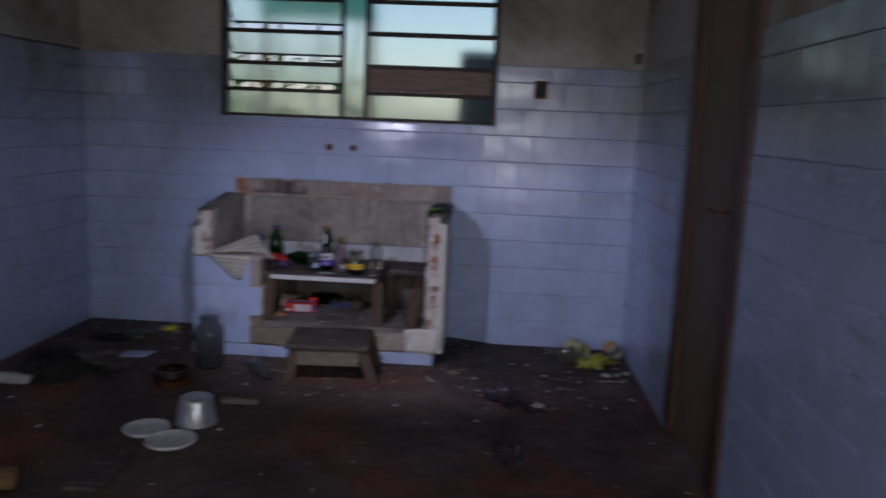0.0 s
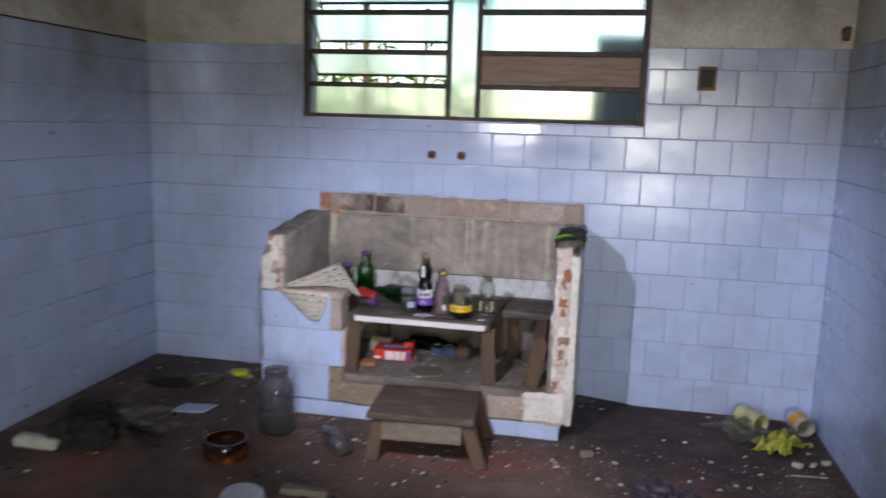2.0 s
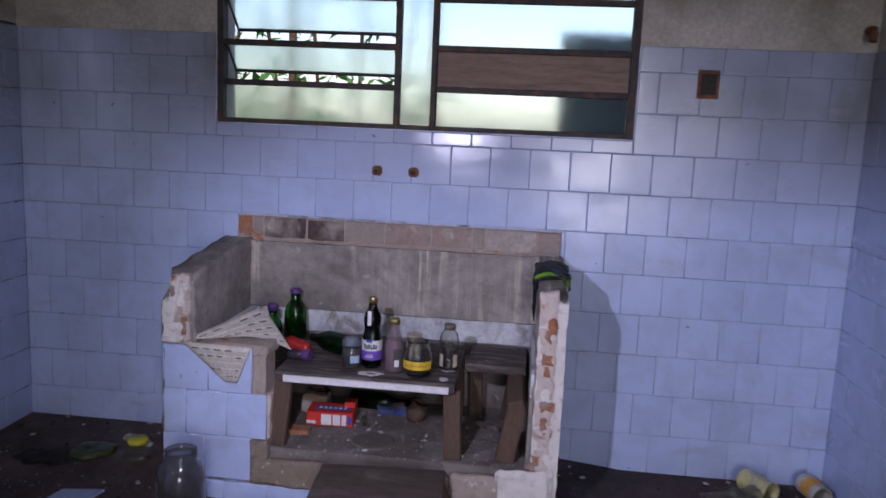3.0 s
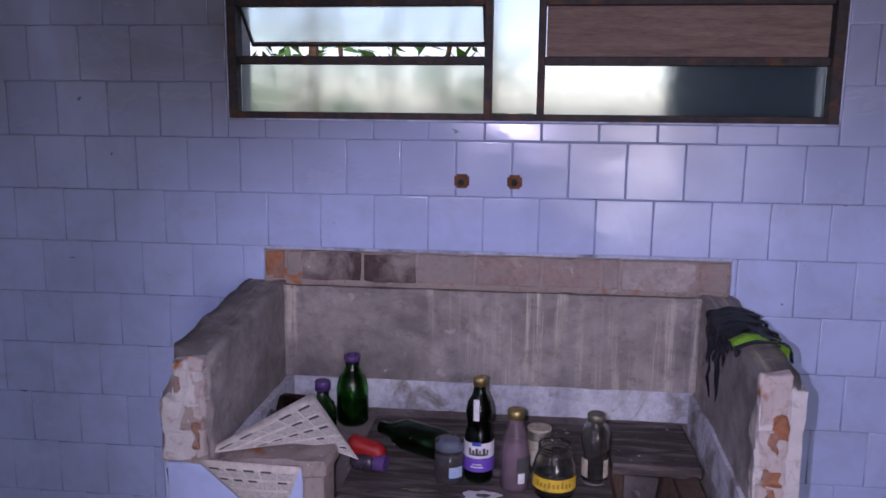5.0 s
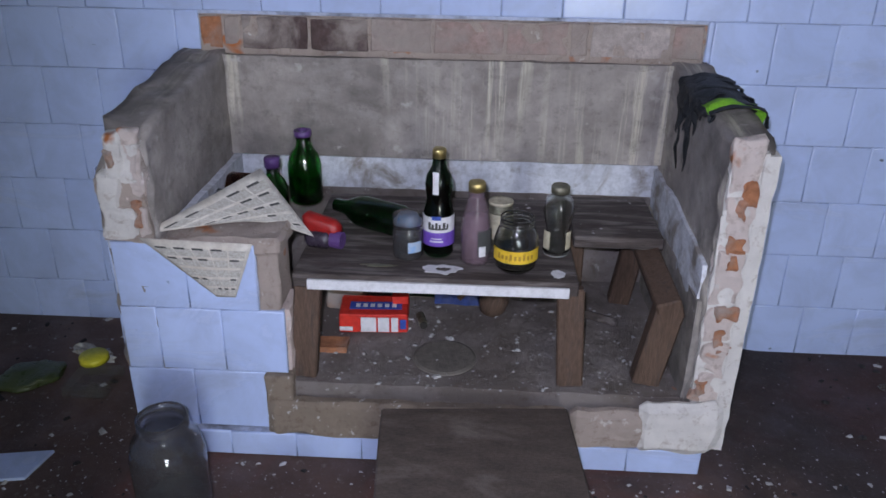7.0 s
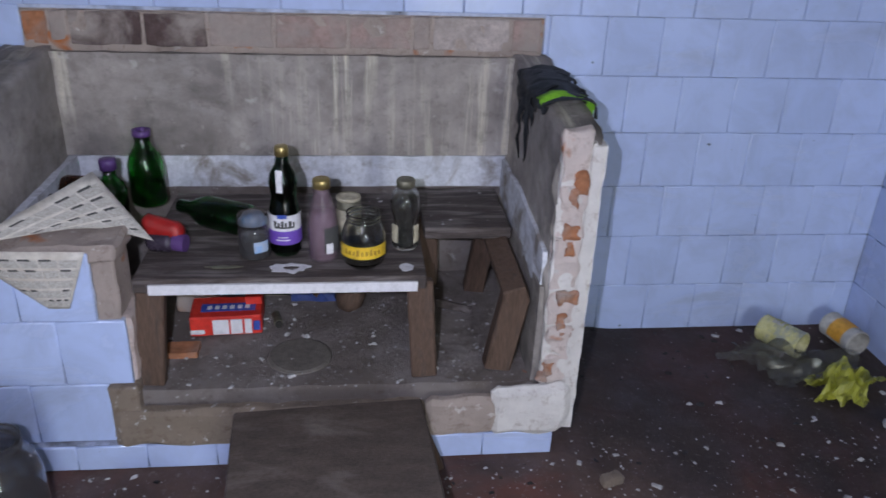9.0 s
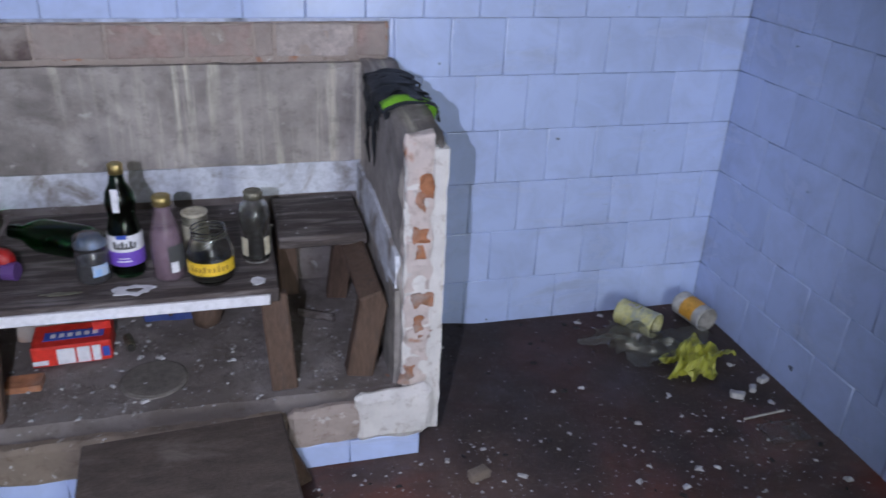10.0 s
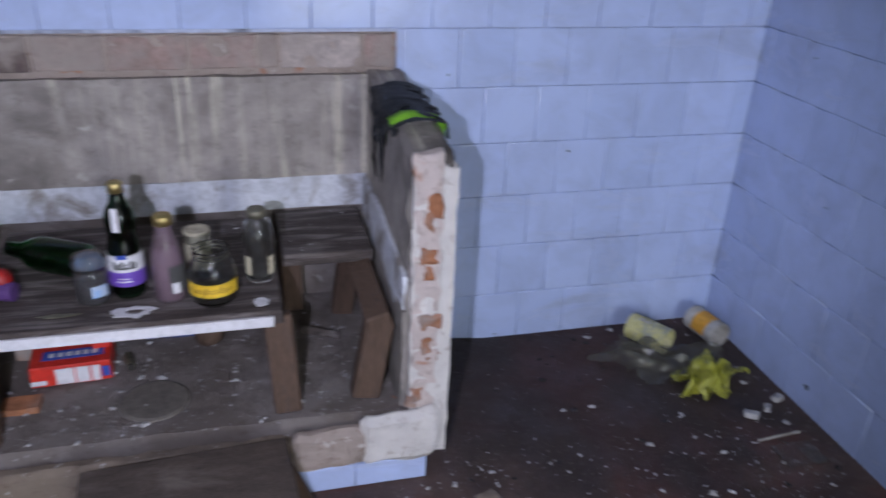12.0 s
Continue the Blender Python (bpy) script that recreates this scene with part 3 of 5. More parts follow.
# ---- wall fittings ----
t = thing("socket_box", (1.125, 0, 1.47), "rusty empty electrical box set in the tiles", "socket box")
bx = part("box_rim", box(1.087, 1.163, -0.016, -0.002, 1.42, 1.522, 0.003), RUST, t)
# black plate on the rim paints the shade inside the empty box
part("box_recess", box(1.098, 1.152, -0.019, -0.0165, 1.434, 1.508, 0.001), BLACK, t)
for x in (-0.082, 0.06):
    t = thing("pipe_stub", (x, -0.02, 1.1), "rusty cut water pipe stub in the wall", "pipe", "pipe stubs")
    part("flange", box(x - 0.02, x + 0.02, -0.012, -0.004, 1.082, 1.12, 0.006, 2), RUST, t)
    part("pipe", tube([(x, -0.005, 1.1), (x, -0.035, 1.1)], 0.011, 12), RUST, t)
    # black disc paints the darkness inside the pipe end
    part("pipe_bore", tube([(x, -0.034, 1.1), (x, -0.0362, 1.1)], 0.008, 12), BLACK, t)
t = thing("pipe_elbow", (1.66, 0, 1.68), "rusty bent pipe end in the wall corner", "pipe")
part("pipe", tube([(1.655, 0.0, 1.675), (1.655, -0.05, 1.675), (1.65, -0.07, 1.66), (1.645, -0.075, 1.63)], 0.014, 10), RUST, t)
t = thing("wall_hole", (-1.396, 0, 0.449), "small dark drilled hole in a tile", "hole", kind="structure")
# black disc on the glaze paints the shade inside the hole
part("hole", tube([(-1.396, -0.004, 0.449), (-1.396, -0.0078, 0.449)], 0.011, 10), BLACK, t)
def crack(points, w):
    bm = bmesh.new()
    rnd = random.Random(len(points))
    prev = None
    for x, z in points:
        d = w * rnd.uniform(0.4, 1.2)
        row = [bm.verts.new((x - d, -0.0075, z)), bm.verts.new((x + d, -0.0075, z))]
        if prev:
            bm.faces.new((prev[0], prev[1], row[1], row[0]))
        prev = row
    return solid(bm, 0.0006)
t = thing("wall_crack", (0, 0, 0), "thin dark crack through the wall tiles", "crack", kind="structure")
part("crack", crack([(0.268, 0.905), (0.271, 0.95), (0.268, 1.0), (0.272, 1.05), (0.275, 1.11)], 0.0022), BLACK, t)
part("crack", crack([(0.49, 0.91), (0.497, 0.95), (0.49, 0.98), (0.505, 1.03), (0.515, 1.08), (0.513, 1.16)], 0.0014), BLACK, t)
t = thing("cornice_cable", (0, 0, 0), "thin dark cable along the tile edge", "cable")
part("cable", tube([(XL + 0.004, -2.4, 1.575), (XL + 0.006, -1.9, 1.60), (XL + 0.006, -1.2, 1.608), (XL + 0.006, -0.6, 1.606), (XL + 0.006, -0.02, 1.606)], 0.0035, 6), BLACK, t)

# ---- the broken masonry hearth ----
hearth = thing("masonry_hearth", (0, -0.3, 0), "half-demolished brick hearth with tiled front on the back wall", "hearth")
base = part("base", rough_box(-0.68, 0.645, -0.565, 0.0, 0.065, 0.188, 0.04, 0.005, 16, 1.0), SLAB, hearth, "grimy cement hearth floor")
part("plinth", rough_box(-0.672, 0.60, -0.59, 0.0, 0.0, 0.064, 0.06, 0.001, 16, 2.0), GROUT, hearth)
def cheek_top(front, back):
    def f(x, y):
        k = min(max((y + 0.57) / 0.5, 0), 1)
        worn = 0.009 * noise.noise(Vector((x * 22, y * 14, 1.3)))
        return front + (back - front) * k ** 0.8 + worn - 0.022 * max(0, 1 - (y + 0.57) / 0.07) ** 2
    return f
def cheek(nm, x0, x1, front, back, outer, seed):
    bm = rough_box(x0, x1, -0.572, 0.0, 0.188, 0.8, 0.019, 0.0, 14, seed, cheek_top(front, back))
    for v in bm.verts:
        near = max(0.0, 1 - (v.co.y + 0.572) / 0.07)
        v.co += noise.noise_vector(v.co * 20 + Vector((seed, 0, 0))) * (0.0025 + 0.011 * near)
        if outer < 0 and v.co.z > 0.66 and v.co.x < x0 + 0.05 and near > 0:
            v.co.x += 0.05 * near * min(1, (v.co.z - 0.66) / 0.1)
    return part(nm, bm, CONCRETE, hearth, "rendered brick side wall with broken end", True)
left = cheek("side_wall", -0.683, -0.572, 0.752, 0.812, -1, 3.0)
right = cheek("side_wall", 0.558, 0.645, 0.775, 0.81, 1, 7.0)
# broken brick ends of the side walls
rnd = random.Random(4)
z = 0.535
k = 0
while z < 0.70:
    h = rnd.uniform(0.06, 0.1)
    w0, w1 = (-0.682, -0.60 - 0.06 * rnd.random())
    part("brick", rough_box(w0 + rnd.uniform(0, 0.012) + (0.03 if z > 0.63 else 0.0), w1 - 0.004, -0.592, -0.56, z, z + h + 0.006, 0.014, 0.014, 22, z * 9, None, 0.004), CHIPWHITE, left)
    part("brick", rough_box(w1, -0.578, -0.59 + rnd.uniform(0, 0.008), -0.56, z, z + h + 0.006, 0.014, 0.014, 22, z * 13, None, 0.004), PINKISH, left)
    z += h
    k += 1
part("mortar", rough_box(-0.676, -0.58, -0.584, -0.56, 0.53, 0.665, 0.014, 0.010, 28, 2.1), EDGE, left)
part("mortar", rough_box(-0.648, -0.58, -0.584, -0.55, 0.66, 0.738, 0.014, 0.011, 26, 2.4), CHIPWHITE, left)
part("mortar", rough_box(0.562, 0.63, -0.581, -0.56, 0.19, 0.755, 0.014, 0.006, 28, 2.7), CHIPWHITE, right)
z = 0.19
while z < 0.68:
    h = rnd.uniform(0.07, 0.13)
    part("brick", rough_box(0.566, 0.620, -0.586, -0.562, z, z + h - 0.006, 0.012, 0.012, 24, z * 7, None, 0.003), PINKISH, right)
    z += h
part("plaster_skin", rough_box(0.622, 0.650, -0.585, -0.02, 0.066, 0.762, 0.03, 0.0035, 26, 5.0, lambda x, y: 0.752 + 0.09 * (y + 0.585)), CHIPWHITE, right, "chipped white plaster skin")
part("plaster_patch", rough_box(0.45, 0.63, -0.618, -0.575, 0.066, 0.2, 0.015, 0.010, 16, 9.0, None, 0.018), CHIPWHITE, base, "white plaster repair patch")
part("kerb", rough_box(0.305, 0.47, -0.612, -0.57, 0.066, 0.168, 0.02, 0.010, 18, 11.0, None, 0.014), EDGE, base)
part("kerb", rough_box(-0.365, 0.30, -0.612, -0.57, 0.066, 0.162, 0.025, 0.009, 20, 12.0, None, 0.012), KERB, base)

# left piece of the front wall
front = part("front_wall", rough_box(-0.68, -0.332, -0.562, -0.455, 0.188, 0.528, 0.03, 0.004, 20, 6.0), EDGE, hearth, "broken tiled front wall")
part("wall_cap", rough_box(-0.56, -0.318, -0.572, -0.45, 0.5, 0.538, 0.02, 0.008, 20, 8.0, None, 0.008), EDGE, front)
part("brick", rough_box(-0.338, -0.312, -0.562, -0.47, 0.19, 0.37, 0.02, 0.006, 28, 14.0), BRICK, front)
part("plaster_patch", rough_box(-0.372, -0.325, -0.571, -0.55, 0.372, 0.505, 0.02, 0.004, 20, 15.0, None, 0.004), EDGE, front)
part("plaster_patch", rough_box(-0.372, -0.31, -0.595, -0.55, 0.066, 0.218, 0.02, 0.005, 20, 16.0, None, 0.004), KERB, front)

# back of the hearth: brick course above a rendered panel and a whitewashed strip
back = part("back_panel", rough_box(-0.572, 0.558, -0.042, -0.001, 0.545, 0.803, 0.05, 0.002, 14, 2.2), CONCRETE, hearth, "streaked grey render")
part("ledge", rough_box(-0.572, 0.558, -0.049, -0.0425, 0.79, 0.806, 0.04, 0.003, 20, 2.9), CONCRETE, back)
part("whitewash_strip", rough_box(-0.572, 0.558, -0.026, -0.002, 0.452, 0.538, 0.05, 0.003, 20, 3.3), WHITEWASH, hearth, "whitewashed plaster strip")
part("lower_back", rough_box(-0.572, 0.558, -0.018, -0.003, 0.186, 0.45, 0.06, 0.003, 20, 3.8), SLAB, hearth)
part("whitewash_strip", rough_box(0.548, 0.5575, -0.555, -0.03, 0.40, 0.54, 0.02, 0.005, 20, 4.4, lambda x, y: 0.535 - 0.09 * max(0, -y - 0.25)), WHITEWASH, right, "whitewashed plaster strip")
part("lower_render", rough_box(0.546, 0.5575, -0.568, -0.03, 0.19, 0.43, 0.03, 0.004, 20, 5.4), CONCRETE, right)
part("whitewash_strip", rough_box(-0.571, -0.552, -0.45, -0.03, 0.43, 0.54, 0.04, 0.004, 20, 4.9), WHITEWASH, left, "whitewashed plaster strip")
strip = part("brick_course", rough_box(-0.63, 0.63, -0.008, -0.001, 0.806, 0.9, 0.06, 0.001, 20, 5.5), EDGE, hearth)
TONES = {"worn_dark_brick": (0.13, 0.085, 0.08), "orange_brick": (0.55, 0.23, 0.11), "pale_brick": (0.50, 0.40, 0.36), "pink_brick": (0.52, 0.37, 0.33), "whitish_brick": (0.66, 0.57, 0.53)}
TONES = {k: surface(k, tuple(c * 0.65 for c in v), v, scale=16, rough=0.92, dirt=(0.36, 0.31, 0.28), dirt_at=(0.44, 0.64), dirt_scale=7, bumpy=0.8) for k, v in TONES.items()}
x = -0.633
for w, tone in ((0.06, "orange_brick"), (0.045, "pale_brick"), (0.175, "worn_dark_brick"), (0.15, "worn_dark_brick"), (0.16, "pale_brick"), (0.18, "pink_brick"), (0.16, "pink_brick"), (0.05, "pale_brick"), (0.20, "whitish_brick"), (0.082, "pink_brick")):
    part("brick", rough_box(x + 0.004, x + w - 0.002, -0.02 - 0.004 * rnd.random(), -0.0085, 0.818, 0.896 + 0.004 * rnd.random(), 0.03, 0.004, 24, x * 5, None, 0.003), TONES[tone], strip)
    x += w
for x0, x1, z0, z1 in ((0.594, 0.616, 0.655, 0.70), (0.584, 0.604, 0.625, 0.66), (0.582, 0.613, 0.545, 0.585), (0.588, 0.604, 0.515, 0.55), (0.578, 0.628, 0.40, 0.425), (0.585, 0.603, 0.335, 0.375), (0.592, 0.625, 0.315, 0.335), (0.568, 0.590, 0.215, 0.25), (0.556, 0.580, 0.196, 0.22)):
    part("brick_chip", rough_box(x0, x1, -0.593, -0.575, z0, z1, 0.006, 0.011, 60, z0 * 31, None, 0.003), TONES["orange_brick"], right, "exposed orange brick")
for x0, x1, z0, z1 in ((-0.646, -0.624, 0.695, 0.728), (-0.602, -0.590, 0.565, 0.625)):
    part("brick_chip", rough_box(x0, x1, -0.600, -0.57, z0, z1, 0.006, 0.010, 60, z0 * 31, None, 0.003), TONES["orange_brick"], left, "exposed orange brick")
part("mortar_bed", rough_box(-0.632, 0.632, -0.0205, -0.0085, 0.804, 0.898, 0.02, 0.004, 20, 6.5), EDGE, strip)

# ---- low wooden benches in the hearth ----
bench = thing("low_bench", (0, -0.3, 0.19), "low dark wooden bench with white front edge in hearth", "bench")
part("seat", rough_box(-0.305, 0.303, -0.548, -0.07, 0.419, 0.451, 0.06, 0.0012, 9, 1.5, None, 0.003), WOOD_DARK, bench)
part("edge_strip", box(-0.272, 0.284, -0.556, -0.5485, 0.418, 0.441, 0.001), LABEL_WHITE, bench, "white laminate edge strip")
for a, b in (((-0.278, -0.51, 0.419), (-0.295, -0.535, 0.188)), ((0.292, -0.505, 0.419), (0.305, -0.53, 0.188)), ((-0.27, -0.12, 0.419), (-0.275, -0.1, 0.188)), ((0.27, -0.12, 0.419), (0.275, -0.1, 0.188))):
    part("leg", beam(b, a, 0.058, 0.034), WOOD_LEG, bench)
part("apron", box(-0.25, 0.262, -0.115, -0.09, 0.36, 0.418, 0.003), WOOD_LEG, bench)

bench2 = thing("small_stool", (0.45, -0.2, 0.19), "small splayed wooden stool standing deep in the hearth", "stool")
part("seat", rough_box(0.318, 0.532, -0.295, -0.03, 0.418, 0.448, 0.05, 0.0012, 9, 2.5, None, 0.003), WOOD_DARK, bench2)
part("side_rail", beam((0.50, -0.2, 0.402), (0.508, -0.525, 0.378), 0.055, 0.05), WOOD_LEG, bench2)
part("leg", beam((0.475, -0.505, 0.188), (0.51, -0.50, 0.38), 0.062, 0.045), WOOD_LEG, bench2)
part("leg", beam((0.472, -0.13, 0.188), (0.50, -0.15, 0.417), 0.055, 0.04), WOOD_LEG, bench2)
part("leg", beam((0.35, -0.09, 0.188), (0.345, -0.1, 0.417), 0.05, 0.04), WOOD_LEG, bench2)

stool = thing("footstool", (0.12, -0.8, 0), "low dusty wooden footstool with splayed legs on the floor", "stool")
ST = Matrix.Translation((0.11, -0.80, 0)) @ Matrix.Rotation(radians(4), 4, "Z")
def stool_part(nm, bm, material=WOOD_STOOL):
    bmesh.ops.transform(bm, verts=bm.verts, matrix=ST)
    return part(nm, bm, material, stool)
stool_part("seat", rough_box(-0.205, 0.195, -0.165, 0.165, 0.165, 0.19, 0.05, 0.0015, 9, 4.5, None, 0.004))
for sx in (-1, 1):
    for sy in (-1, 1):
        stool_part("leg", beam((sx * 0.205 + 0.02, sy * 0.15, 0.0), (sx * 0.165, sy * 0.125, 0.166), 0.05, 0.028), WOOD_LEG)
stool_part("apron", box(-0.15, 0.15, -0.152, -0.128, 0.085, 0.164, 0.003), APRON)
stool_part("apron", box(-0.15, 0.15, 0.118, 0.139, 0.105, 0.164, 0.003))

# ---- bottles and jars ----
ZB = 0.4525
def vessel(nm, at, label, profile, material, cat="bottle", wall=0.003, m=None, body="body"):
    t = thing(nm, m or at, label, cat)
    lp(body, lathe(shell(profile, wall)), material, t, True)
    return t
def lp(nm, bm, material, t, smooth=False, label=""):
    """A part built in its thing's own space."""
    ob = link(nm, bm, material, smooth)
    ob.parent = t
    return tagged(ob, label)
def curve_label(t, r, z0, z1, a0, a1, material, nm="label", parent=None):
    return lp(nm, band(r + 0.0006, z0, z1, a0, a1), material, parent or t)

t = vessel("juice_bottle", (0.0, -0.42, ZB), "dark green juice bottle with white and purple label", [(0, 0), (0.030, 0), (0.034, 0.008), (0.034, 0.095), (0.030, 0.118), (0.0265, 0.132), (0.029, 0.15), (0.031, 0.165), (0.027, 0.185), (0.016, 0.205), (0.0135, 0.222), (0.0135, 0.23)], G_DARK)
lp("cap", lathe([(0, 0.245), (0.0125, 0.245), (0.0148, 0.242), (0.0148, 0.224), (0.014, 0.224)]), GOLD, t, True, "gold screw cap")
lp("contents", lathe([(0, 0.006), (0.029, 0.006), (0.029, 0.09), (0.022, 0.14), (0.008, 0.2), (0, 0.2)]), LIQUID, t, True)
lb = curve_label(t, 0.034, 0.030, 0.098, -185, 5, LABEL_WHITE)
curve_label(t, 0.0347, 0.030, 0.062, -185, 5, LABEL_PURPLE, "label_band", lb)
curve_label(t, 0.0347, 0.069, 0.073, -125, -52, INK, "lettering", lb)
for k, (a0, a1) in enumerate(((-125, -116), (-112, -103), (-99, -90), (-86, -79), (-72, -62), (-58, -50))):
    curve_label(t, 0.0347, 0.0735, 0.082 + 0.004 * (k in (0, 2, 4)), a0, a1, INK, "lettering", lb)
curve_label(t, 0.0347, 0.092, 0.101, -112, -78, CARTON_BLUE, "emblem", lb)
curve_label(t, 0.0352, 0.040, 0.043, -118, -70, LABEL_WHITE, "lettering", lb)
curve_label(t, 0.0352, 0.047, 0.049, -112, -76, LABEL_WHITE, "lettering", lb)
curve_label(t, 0.0303, 0.150, 0.200, -112, -88, LABEL_WHITE, "seal_strip")

t = vessel("sauce_bottle", Matrix.Translation((0.083, -0.455, ZB)) @ Matrix.Scale(1.07, 4), "dusty pinkish bottle with gold cap and dark label", [(0, 0), (0.028, 0), (0.031, 0.006), (0.031, 0.085), (0.026, 0.11), (0.018, 0.135), (0.0155, 0.15), (0.0155, 0.156)], G_PINK)
lp("cap", lathe([(0, 0.173), (0.0155, 0.173), (0.0175, 0.17), (0.0175, 0.154), (0.0165, 0.154)]), GOLD, t, True, "gold screw cap")
lp("contents", lathe([(0, 0.005), (0.0265, 0.005), (0.0265, 0.075), (0.022, 0.1), (0, 0.1)]), CONTENT_PINK, t, True)
lb = curve_label(t, 0.031, 0.025, 0.078, -82, -10, INK)
curve_label(t, 0.0317, 0.022, 0.044, -76, -50, LABEL_WHITE, "barcode", lb)

t = vessel("preserve_jar", Matrix.Translation((0.170, -0.487, ZB)) @ Matrix.Scale(0.94, 4), "round glass jar with yellow label and dark residue", [(0, 0), (0.034, 0), (0.046, 0.012), (0.0505, 0.035), (0.0505, 0.075), (0.043, 0.1), (0.037, 0.108), (0.037, 0.126), (0.039, 0.13)], G_CLEAR, "jar")
lp("contents", lathe([(0, 0.005), (0.032, 0.005), (0.046, 0.018), (0.046, 0.027), (0, 0.028)]), LIQUID, t, True)
lb = curve_label(t, 0.0505, 0.034, 0.064, -165, -15, LABEL_YELLOW)
for k, a in enumerate(range(-140, -45, 11)):
    curve_label(t, 0.0512, 0.043, 0.053 + 0.004 * (k % 3 == 0), a, a + 6, surface("brown_lettering", (0.36, 0.2, 0.02), (0.42, 0.24, 0.03)) if k == 0 else bpy.data.materials["brown_lettering"], "lettering", lb)
for zz in (0.112, 0.12):
    lp("thread_ring", lathe([(0.0365, zz - 0.002), (0.0395, zz), (0.0365, zz + 0.002)]), G_CLEAR, t, True)

t = vessel("ketchup_bottle", (0.265, -0.40, ZB), "clear waisted glass bottle with torn cream labels", [(0, 0), (0.028, 0), (0.031, 0.006), (0.030, 0.02), (0.024, 0.045), (0.024, 0.06), (0.031, 0.085), (0.034, 0.105), (0.029, 0.13), (0.019, 0.142), (0.018, 0.15)], G_CLEAR)
lp("cap", lathe([(0, 0.163), (0.018, 0.163), (0.0205, 0.16), (0.0205, 0.146), (0.019, 0.146)]), GREYCAP, t, True, "dull brass cap")
curve_label(t, 0.0298, 0.018, 0.06, -165, -125, LABEL_CREAM)
curve_label(t, 0.0298, 0.018, 0.06, -55, -15, LABEL_CREAM)

t = vessel("spice_jar", (-0.066, -0.44, ZB), "small glass jar with blue lid and torn blue label", [(0, 0), (0.030, 0), (0.034, 0.005), (0.034, 0.062), (0.030, 0.07), (0.030, 0.078)], G_SMOKE, "jar")
lp("lid", lathe([(0, 0.1), (0.031, 0.1), (0.0335, 0.097), (0.0335, 0.073), (0.0325, 0.073)]), G_SMOKE, t, True, "dusty smoked lid")
lp("lid_disc", lathe([(0, 0.079), (0.020, 0.079), (0.021, 0.081), (0.021, 0.0985), (0, 0.0985)]), LABEL_BLUE, t, True, "blue disc under the lid")
lp("contents", lathe([(0, 0.004), (0.029, 0.004), (0.029, 0.05), (0, 0.052)]), LIQUID, t, True)
curve_label(t, 0.034, 0.020, 0.045, -85, -30, LABEL_BLUE)

t = vessel("food_tin", (0.138, -0.36, ZB), "small paper-labelled tin with torn brownish wrapping", [(0, 0), (0.027, 0), (0.027, 0.098), (0.025, 0.1)], GREYCAP, "tin")
curve_label(t, 0.027, 0.02, 0.08, -170, -10, LABEL_CREAM)
lp("lid", lathe([(0, 0.1), (0.0275, 0.1), (0.0285, 0.104), (0.0275, 0.107), (0.02, 0.105), (0, 0.105)]), LABEL_CREAM, t, True)

BIG = [(0, 0), (0.038, 0), (0.043, 0.008), (0.043, 0.1), (0.036, 0.125), (0.022, 0.145), (0.0185, 0.155), (0.0185, 0.182)]
t = vessel("green_bottle", (-0.36, -0.13, ZB), "empty green glass bottle with a purple rim", BIG, G_GREEN)
lp("rim", lathe([(0.019, 0.172), (0.022, 0.174), (0.022, 0.188), (0.014, 0.188), (0.0155, 0.172)]), PURPLE, t, True, "purple plastic rim")
t = vessel("green_bottle", (-0.415, -0.235, ZB), "short green glass bottle with a purple cap", [(r * 0.8, zz * 0.72) for r, zz in BIG], G_GREEN)
lp("cap", lathe([(0, 0.15), (0.018, 0.15), (0.0195, 0.147), (0.0195, 0.126), (0.018, 0.126)]), PURPLE, t, True, "purple plastic cap")
t = vessel("green_bottle", None, "dark green glass bottle lying on its side", [(0, 0), (0.034, 0), (0.0385, 0.008), (0.0385, 0.12), (0.03, 0.145), (0.018, 0.165), (0.016, 0.2)], G_MID, m=Matrix.Translation((-0.085, -0.345, ZB + 0.0385)) @ Matrix.Rotation(radians(61), 4, "Z") @ Matrix.Rotation(radians(-90), 4, "X") @ Matrix.Rotation(radians(0), 4, "Z"))
t = thing("sauce_flask", Matrix.Translation((-0.265, -0.40, ZB)) @ Matrix.Rotation(radians(-10), 4, "Z") @ Matrix.Diagonal((0.9, 0.9, 0.95, 1)), "red plastic flask with a purple cap lying down", "flask")
bm = rough_box(-0.05, 0.05, -0.02, 0.02, 0.035, 0.085, 0.02, 0.002, 12, 1.0, None, 0.012)
for v in bm.verts:
    v.co.z -= 0.22 * (v.co.x + 0.052)
lp("body", bm, RED, t, True)
lp("lower_body", rough_box(-0.04, 0.03, -0.034, 0.02, 0.0, 0.042, 0.015, 0.002, 12, 2.0, None, 0.012), BAG_DARK, t, True)
lp("cap", tube([(0.028, -0.012, 0.023), (0.058, -0.014, 0.022)], 0.021, 14), PURPLE, t, False, "purple plastic cap")
